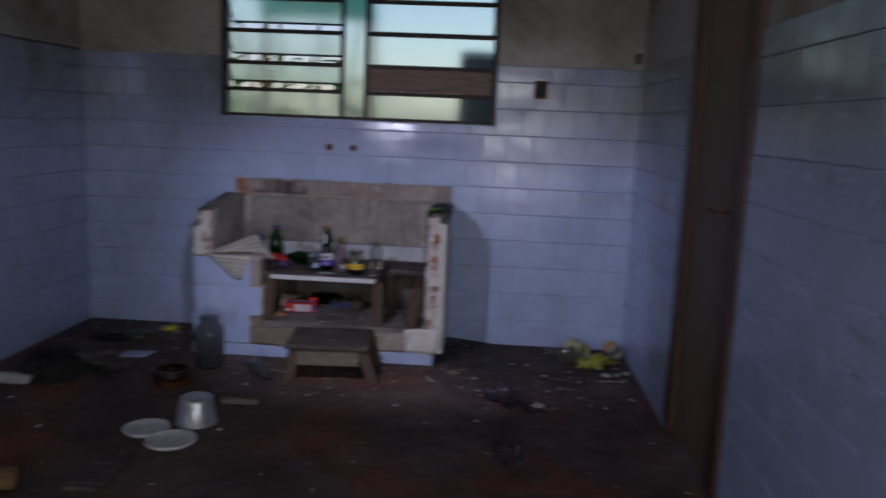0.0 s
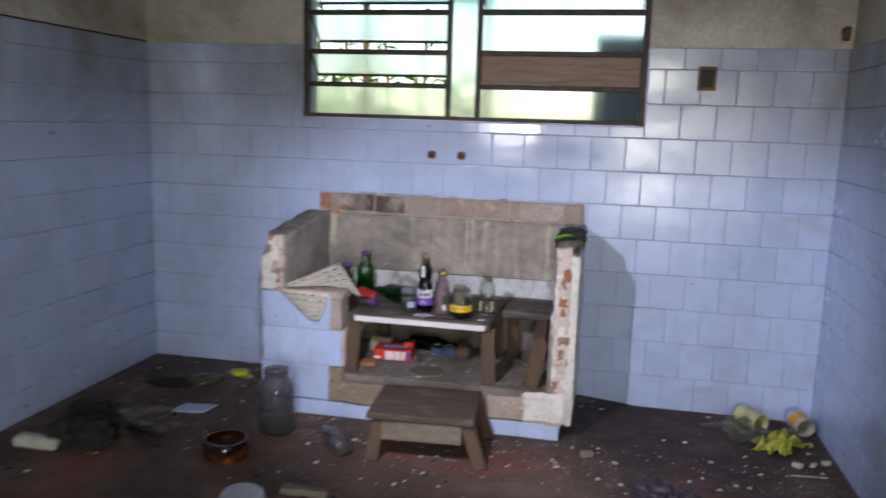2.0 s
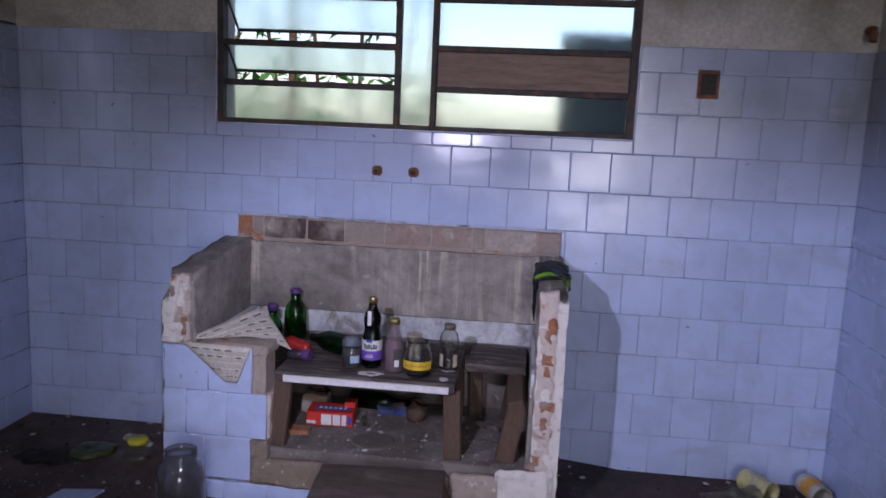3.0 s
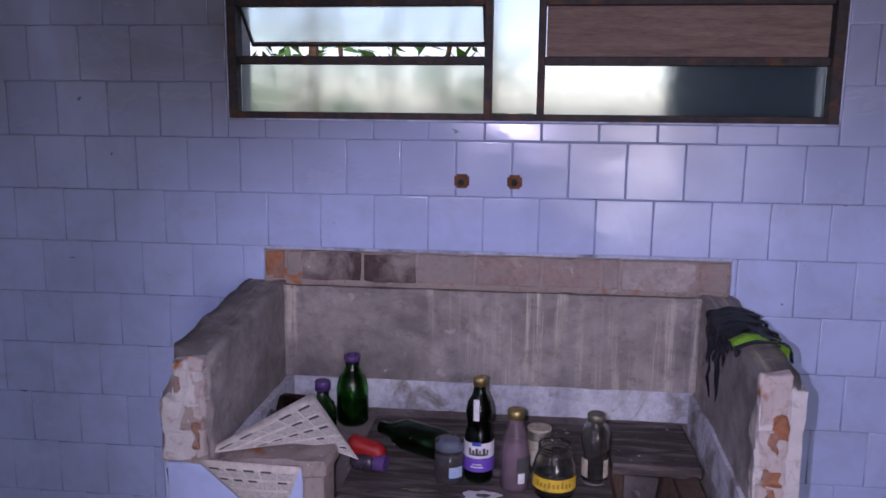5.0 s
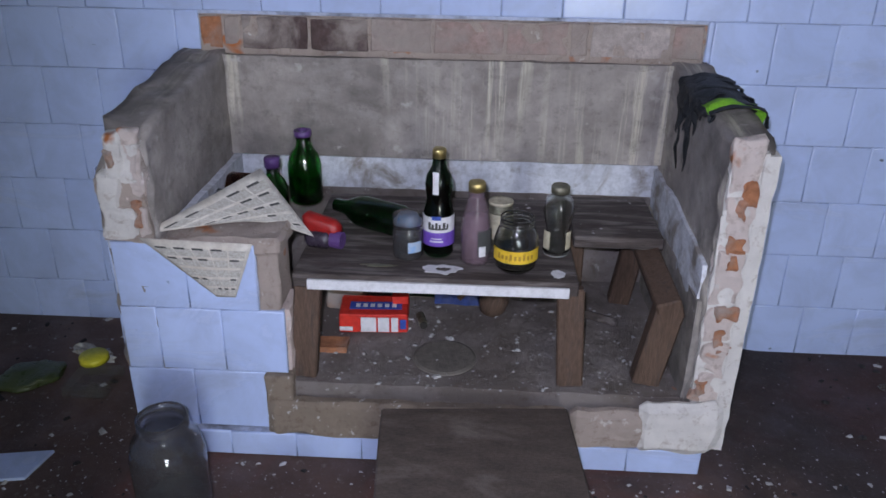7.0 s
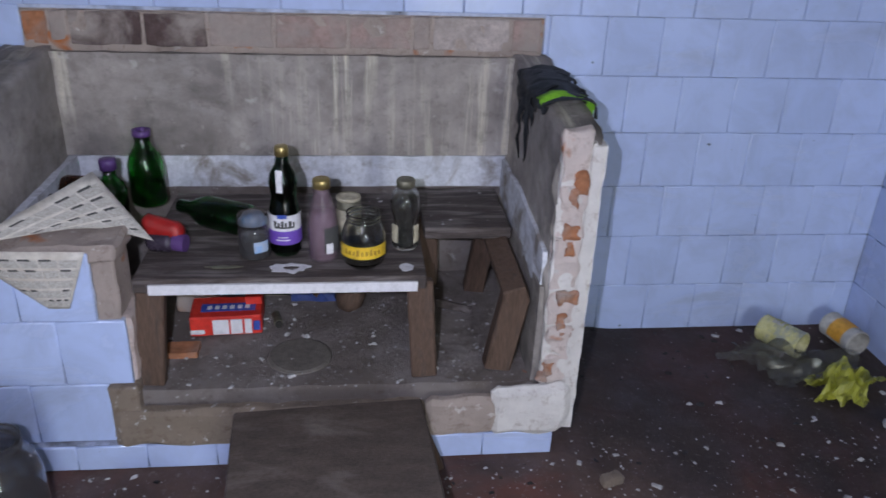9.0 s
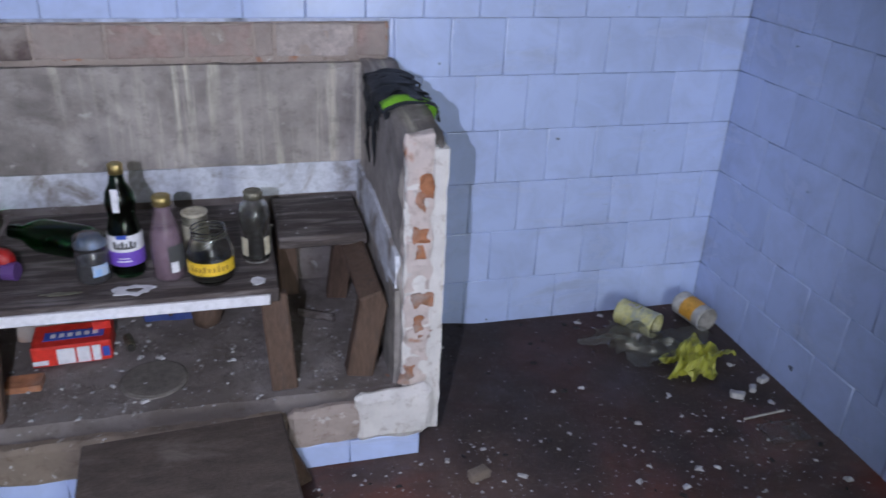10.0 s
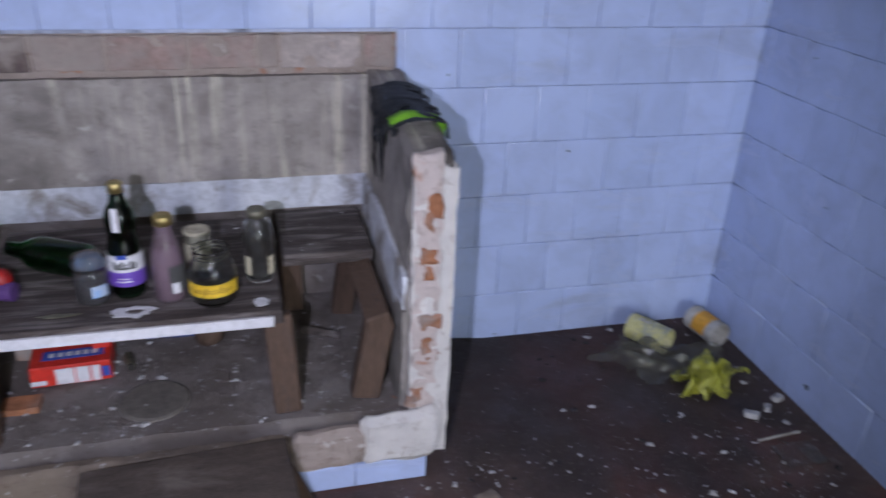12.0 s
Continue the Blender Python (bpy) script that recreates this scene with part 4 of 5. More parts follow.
for at, rz, s, material, lab in (((-0.47, -0.17, ZB + 0.04), 80, 1.0, G_BROWN, "brown glass jar with cream label lying down"), ((-0.50, -0.28, ZB + 0.035), 60, 0.85, G_SMOKE, "dark dusty glass jar lying down"), ((-0.515, -0.365, ZB + 0.032), 95, 0.8, G_SMOKE, "dusty glass jar with metal lid lying down")):
    t = vessel("glass_jar", None, lab, [(0, 0), (0.034 * s, 0), (0.04 * s, 0.006), (0.04 * s, 0.075 * s), (0.032 * s, 0.088 * s), (0.032 * s, 0.1 * s)], material, "jar", m=Matrix.Translation(at) @ Matrix.Rotation(radians(rz), 4, "Z") @ Matrix.Rotation(radians(-90), 4, "X"))
    lp("lid", lathe([(0, 0.113 * s), (0.033 * s, 0.113 * s), (0.0355 * s, 0.11 * s), (0.0355 * s, 0.094 * s), (0.034 * s, 0.094 * s)]), GREYCAP, t, True, "dull metal lid")
    curve_label(t, 0.04 * s, 0.02 * s, 0.06 * s, 0, 180, LABEL_CREAM)

# ---- on the hearth floor ----
ZH = 0.191
t = thing("milk_carton", Matrix.Translation((-0.165, -0.300, ZH)) @ Matrix.Rotation(radians(3), 4, "Z"), "crushed red carton with blue band and white panels", "carton")
bd = lp("body", rough_box(-0.085, 0.085, -0.05, 0.05, 0, 0.052, 0.02, 0.0025, 16, 3.0, None, 0.003), CARTON_RED, t)
lp("top_band", box(-0.06, 0.07, -0.025, 0.012, 0.053, 0.0545, 0.0005), CARTON_BLUE, bd)
for k in range(6):
    lp("lettering", box(-0.045 + 0.018 * k, -0.034 + 0.018 * k, -0.016, 0.0, 0.0548, 0.0556), LABEL_WHITE, bd)
for x0, x1 in ((-0.03, 0.008), (0.012, 0.04), (0.045, 0.062)):
    lp("panel", box(x0, x1, -0.0545, -0.0528, 0.006, 0.046, 0.0005), LABEL_WHITE, bd)
lp("panel", box(0.066, 0.082, -0.0545, -0.0528, 0.014, 0.04, 0.0005), CARTON_BLUE, bd)
lp("panel", box(-0.083, -0.05, -0.0545, -0.0528, 0.008, 0.02, 0.0005), LABEL_WHITE, bd)
lp("flap", rough_box(0.045, 0.085, 0.0, 0.048, 0.055, 0.075, 0.012, 0.003, 20, 6.0), CARTON_RED, t)
t = thing("battery", (-0.045, -0.30, ZH), "small grey cylinder lying on the hearth floor", "battery")
part("case", tube([(-0.052, -0.27, ZH + 0.0105), (-0.040, -0.318, ZH + 0.0105)], 0.0105, 12), GREYCAP, t)
part("end_cap", tube([(-0.0398, -0.319, ZH + 0.0105), (-0.0385, -0.324, ZH + 0.0105)], 0.0095, 12), BLACK, t)
t = vessel("dark_bottle", None, "dark green bottle lying at the hearth back", [(0, 0), (0.032, 0), (0.036, 0.008), (0.036, 0.13), (0.028, 0.155), (0.014, 0.18), (0.013, 0.23)], G_MID, m=Matrix.Translation((-0.13, -0.14, ZH + 0.036)) @ Matrix.Rotation(radians(-93), 4, "Z") @ Matrix.Rotation(radians(-90), 4, "X"))
curve_label(t, 0.036, 0.04, 0.1, 60, 150, LABEL_CREAM)
t = thing("clay_pot", (0.125, -0.22, ZH), "broken brown clay mug on the hearth floor", "mug")
part("cup", rough(lathe(shell([(0, 0), (0.026, 0), (0.036, 0.02), (0.037, 0.045), (0.03, 0.066), (0.033, 0.074)], 0.005)), 0.003, 30), WOOD_LEG, t, smooth=True).matrix_basis = Matrix.Translation((0.125, -0.22, ZH)) @ Matrix.Rotation(radians(20), 4, "Y")
part("handle", tube([(0.09, -0.22, ZH + 0.06), (0.06, -0.225, ZH + 0.055), (0.045, -0.23, ZH + 0.04)], 0.008), WOOD_LEG, t)
t = thing("plastic_shard", (0.03, -0.16, ZH), "blue plastic shard at the back of hearth", "shard")
part("shard", rough_box(-0.02, 0.10, -0.19, -0.12, ZH, ZH + 0.035, 0.02, 0.012, 18, 3.3), COBALT, t)
t = thing("terracotta_shard", (-0.26, -0.44, ZH), "pale orange broken tile on the hearth floor", "shard")
part("shard", rough_box(-0.29, -0.215, -0.445, -0.395, ZH - 0.002, ZH + 0.014, 0.015, 0.003, 28, 7.3), TONES["orange_brick"], t)
t = thing("terracotta_shard", (-0.23, -0.2, ZH), "orange broken brick behind the carton", "shard")
part("shard", rough_box(-0.30, -0.20, -0.24, -0.18, ZH - 0.002, ZH + 0.07, 0.02, 0.006, 22, 8.3, None, 0.006), TONES["orange_brick"], t)
t = thing("cement_patch", (0.02, -0.45, ZH), "round smooth grey disc on the hearth floor", "disc")
part("disc", rough(lathe([(0, 0.006), (0.068, 0.006), (0.074, 0.003), (0.076, -0.003), (0, -0.003)], 32), 0.0006, 20), surface("grey_cement_disc", (0.13, 0.115, 0.10), (0.18, 0.16, 0.14), scale=9), t).matrix_basis = Matrix.Translation((0.02, -0.445, ZH - 0.0035))
t = thing("wood_splinter", (0.42, -0.26, ZH), "dark wood splinter lying between the stool legs", "splinter")
part("splinter", beam((0.36, -0.22, ZH + 0.009), (0.45, -0.27, ZH + 0.009), 0.022, 0.014), WOOD_DARK, t)
def flake(nm, cx, cy, z, rx, ry, seed, material, label, hole=False):
    """A thin peeled flake with a ragged rim."""
    bm = bmesh.new()
    n = 40
    outer = [bm.verts.new((cx + rx * math.cos(6.2832 * k / n) * (1 + 0.45 * noise.noise(Vector((math.cos(6.2832 * k / n) * 2, math.sin(6.2832 * k / n) * 2, seed)))), cy + ry * math.sin(6.2832 * k / n) * (1 + 0.45 * noise.noise(Vector((math.cos(6.2832 * k / n) * 2, math.sin(6.2832 * k / n) * 2, seed + 5)))), z)) for k in range(n)]
    if hole:
        inner = [bm.verts.new((cx + (v.co.x - cx) * 0.42 + 0.004, cy + (v.co.y - cy) * 0.45, z)) for v in outer]
        for k in range(n):
            bm.faces.new((outer[k], outer[(k + 1) % n], inner[(k + 1) % n], inner[k]))
    else:
        bm.faces.new(outer)
    t = thing(nm, (cx, cy, z), label, "flake")
    part("flake", solid(bm, 0.0012), material, t)
flake("paint_flake", 0.012, -0.505, ZB + 0.001, 0.040, 0.022, 2.0, LABEL_WHITE, "peeling white paint ring on the bench board", True)
flake("paint_flake", 0.262, -0.512, ZB + 0.001, 0.015, 0.019, 4.0, LABEL_WHITE, "peeling white paint spot on the bench board")
flake("paint_flake", -0.125, -0.497, ZB + 0.001, 0.036, 0.007, 6.0, GREYCAP, "pale scratched smear on the bench board")

# ---- newspaper over the front wall ----
paper = thing("newspaper", (-0.45, -0.5, 0.54), "crumpled yellowed newspaper sheet draped over the broken wall", "newspaper")
def facet(a, b, c, d, n, sag, name, thick=0.0008):
    """A sheet between four corners, with a soft bend."""
    a, b, c, d = (Vector(q) for q in (a, b, c, d))
    nrm = (b - a).cross(d - a).normalized()
    if nrm.y > 0:
        nrm = -nrm
    def at(u, v, lift=0.0):
        p = (a * (1 - u) + b * u) * (1 - v) + (d * (1 - u) + c * u) * v
        return p + nrm * (sag * math.sin(3.14 * u) * math.sin(3.14 * v) + lift)
    def patch(u0, u1, v0, v1, k, lift):
        bm = bmesh.new()
        g = [[bm.verts.new(at(u0 + (u1 - u0) * i / k, v0 + (v1 - v0) * j / k, lift)) for i in range(k + 1)] for j in range(k + 1)]
        for j in range(k):
            for i in range(k):
                bm.faces.new((g[j][i], g[j][i + 1], g[j + 1][i + 1], g[j + 1][i]))
        bmesh.ops.remove_doubles(bm, verts=bm.verts, dist=1e-5)
        return solid(bm, thick if lift == 0 else 0.0003)
    sheet = part(name, patch(0, 1, 0, 1, n, 0.0), PAPER, paper, smooth=True)
    rnd = random.Random(n)
    for i in range(5):
        for j in range(5):
            u0, v0 = 0.05 + i * 0.185, 0.10 + j * 0.175
            part("text_block", patch(u0, u0 + 0.172, v0 + 0.035, v0 + 0.165, 3, 0.0012), INK_GREY, sheet)
            if rnd.random() < 0.42:
                part("headline", patch(u0 + 0.01, u0 + 0.12, v0 + 0.02, v0 + 0.052, 3, 0.0018), INK, sheet)
facet((-0.605, -0.575, 0.543), (-0.392, -0.41, 0.636), (-0.268, -0.475, 0.505), (-0.385, -0.478, 0.545), 8, 0.010, "upper_fold")
facet((-0.605, -0.590, 0.541), (-0.370, -0.590, 0.536), (-0.412, -0.602, 0.418), (-0.452, -0.602, 0.418), 7, 0.006, "hanging_fold")

# ---- rag on the side wall ----
rag = thing("rag", (0.6, -0.3, 0.78), "black and lime green cloth rag hanging over the hearth wall", "rag")
def drape(y0, y1, depth_in, depth_out, seed, material, lift, ragged=0.05):
    """Cloth laid over the top of the side wall and hanging down on both sides."""
    bm = bmesh.new()
    n, k = 16, 22
    rows = []
    for i in range(n + 1):
        y = y0 + (y1 - y0) * i / n
        zt = 0.797 + 0.02 * (y + 0.3) + lift
        din = depth_in * (0.55 + 0.7 * abs(noise.noise(Vector((y * 25, seed, 0))))) * (0.4 + 0.6 * math.sin(3.14 * i / n))
        dout = depth_out * (0.6 + 0.7 * abs(noise.noise(Vector((y * 25, seed, 4)))))
        row = []
        for j in range(k + 1):
            s = j / k
            if s < 0.5:
                q = 1 - s / 0.5
                x, zz = 0.548 - 0.008 * lift * 50 - 0.004 * math.sin(q * 6 + y * 40), zt - din * q
            elif s < 0.75:
                x, zz = 0.548 + 0.108 * (s - 0.5) / 0.25, zt + 0.014 * math.sin((s - 0.5) / 0.25 * 3.14)
            else:
                x, zz = 0.656 + 0.004 * math.sin(y * 50), zt - dout * (s - 0.75) / 0.25
            p = Vector((x, y, zz))
            row.append(bm.verts.new(p + noise.noise_vector(p * 24 + Vector((seed, 0, 0))) * 0.012))
        rows.append(row)
    for a, b in zip(rows, rows[1:]):
        for j in range(k):
            bm.faces.new((a[j], a[j + 1], b[j + 1], b[j]))
    return solid(bm, 0.0014)
part("black_cloth", drape(-0.36, -0.165, 0.10, 0.045, 1.0, RAG_BLACK, 0.004), RAG_BLACK, rag, smooth=True)
part("black_cloth", drape(-0.43, -0.33, 0.045, 0.035, 8.0, RAG_BLACK, 0.002), RAG_BLACK, rag, smooth=True)
part("green_cloth", drape(-0.450, -0.392, 0.012, 0.05, 3.0, RAG_GREEN, 0.007), RAG_GREEN, rag, "lime green cloth", True)
part("black_cloth", drape(-0.468, -0.446, 0.03, 0.035, 6.0, RAG_BLACK, 0.005), RAG_BLACK, rag, smooth=True)
for y, w, d in ((-0.185, 0.035, 0.20), (-0.21, 0.022, 0.17), (-0.225, 0.03, 0.25), (-0.265, 0.02, 0.19), (-0.295, 0.028, 0.27), (-0.335, 0.02, 0.15)):
    part("hanging_strip", drape(y - w / 2, y + w / 2, d, 0.015, y * 9, RAG_BLACK, 0.005), RAG_BLACK, rag, smooth=True)

# ---- on the floor, near the hearth ----
t = vessel("storage_jar", (-0.512, -0.808, 0.001), "large dusty empty glass jar standing on the floor", [(0, 0), (0.06, 0), (0.072, 0.012), (0.074, 0.03), (0.074, 0.175), (0.066, 0.21), (0.048, 0.226), (0.046, 0.235), (0.046, 0.258), (0.05, 0.262)], G_SMOKE, "jar", 0.004)
lp("rim", lathe([(0.046, 0.238), (0.0505, 0.241), (0.0505, 0.248), (0.046, 0.251)]), G_SMOKE, t, True)
lp("sediment", lathe([(0, 0.008), (0.064, 0.008), (0.068, 0.03), (0.067, 0.06), (0, 0.062)]), LIQUID, t, True, "dark sediment")
t = vessel("ashtray", (-0.587, -1.09, 0.001), "thick dark brown glass bowl on the floor", [(0, 0), (0.07, 0), (0.082, 0.01), (0.087, 0.04), (0.085, 0.072), (0.08, 0.076)], G_BROWN, "bowl", 0.01)
t = thing("cooking_pot", (-0.305, -1.53, 0), "dented aluminium pot standing upside down on the floor", "pot")
lp("body", rough(lathe([(0.078, 0.0), (0.084, 0.002), (0.084, 0.008), (0.08, 0.01), (0.07, 0.09), (0.066, 0.108), (0.06, 0.114), (0.045, 0.1155), (0, 0.1145)], 36), 0.0025, 14), ALU, t, True)
for at, r, tilt in (((-0.462, -1.655, 0.002), 0.09, 0), ((-0.322, -1.755, 0.002), 0.096, 0)):
    t = thing("pot_lid", at, "scuffed white plastic pot lid lying on the floor", "lid", "pot lids")
    lp("disc", rough(lathe([(0, 0), (r * 0.8, 0), (r, 0.012), (r, 0.02), (r * 0.93, 0.022), (r * 0.86, 0.014), (r * 0.5, 0.010), (0, 0.011)], 36), 0.0015, 16), ENAMEL, t, True)
    lp("inner_ring", lathe([(r * 0.62, 0.0105), (r * 0.66, 0.0155), (r * 0.70, 0.012)], 36), ENAMEL, t, True)
t = vessel("clear_bottle", None, "dusty clear bottle lying by the footstool", [(0, 0), (0.03, 0), (0.034, 0.006), (0.034, 0.14), (0.026, 0.17), (0.014, 0.19), (0.014, 0.22)], G_SMOKE, m=Matrix.Translation((-0.17, -0.97, 0.036)) @ Matrix.Rotation(radians(40), 4, "Z") @ Matrix.Rotation(radians(-90), 4, "X"))
t = thing("plaster_lump", (-0.2, -1.35, 0), "broken pale plaster piece on the floor", "rubble")
part("lump", rough_box(-0.28, -0.12, -1.30, -1.26, 0, 0.022, 0.02, 0.006, 22, 1.0), CARD, t)

rnd = random.Random(11)
heap = thing("charred_heap", (-1.17, -1.1, 0), "heap of charred black rubbish on the floor", "rubbish")
for k in range(9):
    x, y = -1.30 + rnd.uniform(0, 0.30), -1.16 + rnd.uniform(0, 0.26)
    ob = part("char_lump", crumpled(rnd.uniform(0.05, 0.1), rnd.uniform(0.04, 0.07), rnd.uniform(0.03, 0.07), k, 0.5, 2.5, 3), CHAR, heap)
    ob.matrix_basis = Matrix.Translation((x, y, 0))
for k in range(7):
    a, l = rnd.uniform(-0.5, 0.7), rnd.uniform(0.1, 0.22)
    x, y, zz = -1.2 + rnd.uniform(-0.08, 0.2), -1.07 + rnd.uniform(-0.09, 0.1), rnd.uniform(0.012, 0.05)
    part("char_stick", beam((x, y, zz), (x + l * math.cos(a), y + l * math.sin(a), max(0.01, zz - 0.02)), 0.022, 0.016), CHAR, heap)
t = thing("foam_block", (-1.29, -1.18, 0), "dirty white foam strip lying against burnt rubbish", "foam")
part("foam", rough_box(-1.395, -1.215, -1.225, -1.165, 0, 0.045, 0.02, 0.006, 20, 2.0, None, 0.01), FOAM, t)
t = thing("ash_pile", (-1.15, -0.9, 0), "low heap of grey ash and rags", "rubbish")
part("ash_lump", crumpled(0.17, 0.12, 0.05, 5, 0.45, 2.2), surface("grey_ash", (0.07, 0.06, 0.055), (0.15, 0.13, 0.12), scale=18, bumpy=0.8), t).matrix_basis = Matrix.Translation((-1.12, -0.88, 0))
t = thing("cardboard_sheet", (-1.29, -1.93, 0), "flat damp cardboard sheet on the floor", "cardboard")
ob = part("sheet", rough_box(-0.13, 0.13, -0.085, 0.085, 0.0, 0.012, 0.03, 0.003, 9, 3.0), CARD, t)
ob.matrix_basis = Matrix.Translation((-1.29, -1.93, 0)) @ Matrix.Rotation(radians(18), 4, "Z")
# flattened log shape standing in for a torn brown board
t = thing("log", (-0.93, -2.25, 0), "flattened yellow-brown log shape in place of a torn board", "log")
bm = rough(tube([(-0.26 + 0.026 * k, 0.004 * math.sin(k), 0.05) for k in range(21)], 0.05, 16), 0.006, 9)
part("trunk", bm, LOGWOOD, t, smooth=True).matrix_basis = Matrix.Translation((-0.93, -2.23, 0.0)) @ Matrix.Rotation(radians(12), 4, "Z") @ Matrix.Diagonal((1, 1.15, 0.72, 1))
t = thing("slate_shard", (-0.45, -2.05, 0), "broken dark roof slate piece on the floor", "slate")
part("shard", rough_box(-0.52, -0.40, -2.17, -1.95, 0.0, 0.018, 0.03, 0.006, 12, 5.0), WOOD_DARK, t)
for at, sx, sy, sz, sd, lab in (((1.02, -1.01, 0), 0.13, 0.055, 0.05, 1.0, "crumpled dark purple plastic bag on the floor"), ((0.98, -1.69, 0), 0.045, 0.04, 0.05, 3.0, "small crumpled black plastic bag on the floor")):
    t = thing("plastic_bag", Matrix.Translation(at) @ Matrix.Rotation(radians(-38), 4, "Z"), lab, "plastic bag")
    lp("film", crumpled(sx, sy, sz, sd, 0.7, 2.6, 4), BAG_DARK, t)
t = thing("paper_scrap", (1.12, -1.1, 0), "crumpled brownish paper scrap beside a dark bag", "paper")
part("scrap", crumpled(0.03, 0.025, 0.03, 6, 0.6, 2.5, 3), FOAM, t).matrix_basis = Matrix.Translation((1.13, -1.085, 0))

# corner by the east wall
def can(at, rz, r, l, label, second=None):
    t = thing("tin_can", Matrix.Translation((at[0], at[1], r)) @ Matrix.Rotation(radians(rz), 4, "Z") @ Matrix.Rotation(radians(-90), 4, "X"), label, "can", "cans in the corner")
    lp("body", lathe(shell([(0, 0), (r * 0.94, 0), (r, 0.004), (r * 0.97, 0.008), (r * 0.97, l - 0.008), (r, l - 0.004), (r * 0.96, l)], 0.002)), CAN_YELLOW if not second else FOAM, t, True)
    if second:
        lb = lp("label", band(r * 0.975, l * 0.3, l * 0.75, -120, 20), CAN_ORANGE, t)
    else:
        lb = lp("label", band(r * 0.975, l * 0.25, l * 0.6, -150, -70), FOAM, t)
        for k in range(3):
            lp("lettering", band(r * 0.975 + 0.001, l * (0.29 + 0.12 * k), l * (0.33 + 0.12 * k), -140, -90 + 10 * k), BAG_YELLOW, lb)
can((1.377, -0.083), -149, 0.042, 0.13, "faded yellow tin can lying in the corner")
can((1.604, -0.066), -171, 0.04, 0.125, "white and orange tin can lying in the corner", True)
def film_sheet(w, d, h, seed, n=26):
    """A torn sheet of plastic film with sharp folds and a ragged outline, resting on z = 0."""
    bm = bmesh.new()
    grid = []
    for i in range(n + 1):
        row = []
        for j in range(n + 1):
            u, v = i / n - 0.5, j / n - 0.5
            q = Vector((u * 4.2 + seed, v * 4.2, seed))
            fold = abs(noise.noise(q)) + 0.55 * abs(noise.noise(q * 2.3 + Vector((3, 1, 0))))
            keep = 1 - min(1, max(abs(u), abs(v)) * 2) ** 3
            wob = noise.noise_vector(q * 1.4) * 0.09
            row.append(bm.verts.new(((u + wob.x) * w, (v + wob.y) * d, 0.002 + h * fold * (0.25 + 0.75 * keep))))
        grid.append(row)
    for i in range(n):
        for j in range(n):
            u, v = (i + 0.5) / n - 0.5, (j + 0.5) / n - 0.5
            if math.hypot(u, v) < 0.40 + 0.22 * noise.noise(Vector((u * 5 + seed * 2, v * 5, 7))):
                bm.faces.new((grid[i][j], grid[i + 1][j], grid[i + 1][j + 1], grid[i][j + 1]))
    bmesh.ops.delete(bm, geom=[v for v in bm.verts if not v.link_faces], context="VERTS")
    return solid(bm, 0.0008)
t = thing("clear_bag", Matrix.Translation((1.40, -0.245, 0)) @ Matrix.Rotation(radians(-20), 4, "Z"), "crumpled clear plastic film on the floor", "plastic bag")
lp("film", film_sheet(0.46, 0.24, 0.075, 2.0), BAG_CLEAR, t)
t = thing("yellow_bag", Matrix.Translation((1.49, -0.355, 0)) @ Matrix.Rotation(radians(25), 4, "Z"), "crumpled yellow plastic wrapper on the floor", "plastic bag")
lp("film", film_sheet(0.27, 0.17, 0.085, 4.4, 20), BAG_YELLOW, t)
for at, sz, rz, lab in (((1.64, -0.468, 0), 0.017, 20, "small pale plaster cube by the wall"), ((1.523, -0.519, 0), 0.019, -35, "flat pale plaster lump on the floor"), ((1.585, -0.50, 0), 0.014, 60, "tiny grey plaster lump on the floor"), ((0.72, -0.70, 0), 0.024, 15, "reddish broken brick lump beside the hearth")):
    t = thing("plaster_chunk", Matrix.Translation(at) @ Matrix.Rotation(radians(rz), 4, "Z"), lab, "rubble", "plaster chunks")
    lp("chunk", rough_box(-sz, sz, -sz * 0.6, sz * 0.6, 0, sz * 0.9, sz * 0.5, sz * 0.2, 40, sz * 90, None, sz * 0.15), KERB if "brick" in lab else CRUMB, t)
t = thing("glass_shard", (1.5, -0.68, 0), "flat piece of dusty broken glass on the floor", "glass")
part("shard", rough_box(1.50, 1.61, -0.72, -0.64, 0.0, 0.005, 0.04, 0.002, 12, 3.0), BAG_CLEAR, t)
t = thing("straw", (1.5, -0.56, 0), "thin pale drinking straw on the floor", "straw")
part("tube", tube([(1.482, -0.615, 0.005), (1.612, -0.604, 0.005)], 0.003, 6), FOAM, t)

# floor by the west side of the hearth
t = thing("yellow_lid_tub", (-0.905, -0.31, 0), "wire-ribbed tub with a yellow plastic lid", "tub")
part("tub", rough_box(-0.96, -0.84, -0.42, -0.30, 0, 0.035, 0.03, 0.004, 15, 1.0, None, 0.008), BAG_CLEAR, t)
part("lid", rough(lathe([(0, 0.045), (0.035, 0.045), (0.038, 0.04), (0.038, 0.028), (0.035, 0.028)]), 0.001, 20), YELLOW, t, "yellow lid", True).matrix_basis = Matrix.Translation((-0.925, -0.29, 0.008))
t = thing("olive_flask", (-1.08, -0.34, 0), "flattened dark olive plastic flask on the floor", "flask")
part("body", crumpled(0.078, 0.062, 0.022, 4, 0.28, 1.4, 4), OLIVE, t, smooth=True).matrix_basis = Matrix.Translation((-1.085, -0.335, 0)) @ Matrix.Rotation(radians(25), 4, "Z")
t = thing("tile_fragment", (-0.95, -0.68, 0), "broken pale blue tile fragment on the floor", "tile")
bm = box(-0.07, 0.07, -0.045, 0.045, 0, 0.008, 0.001)
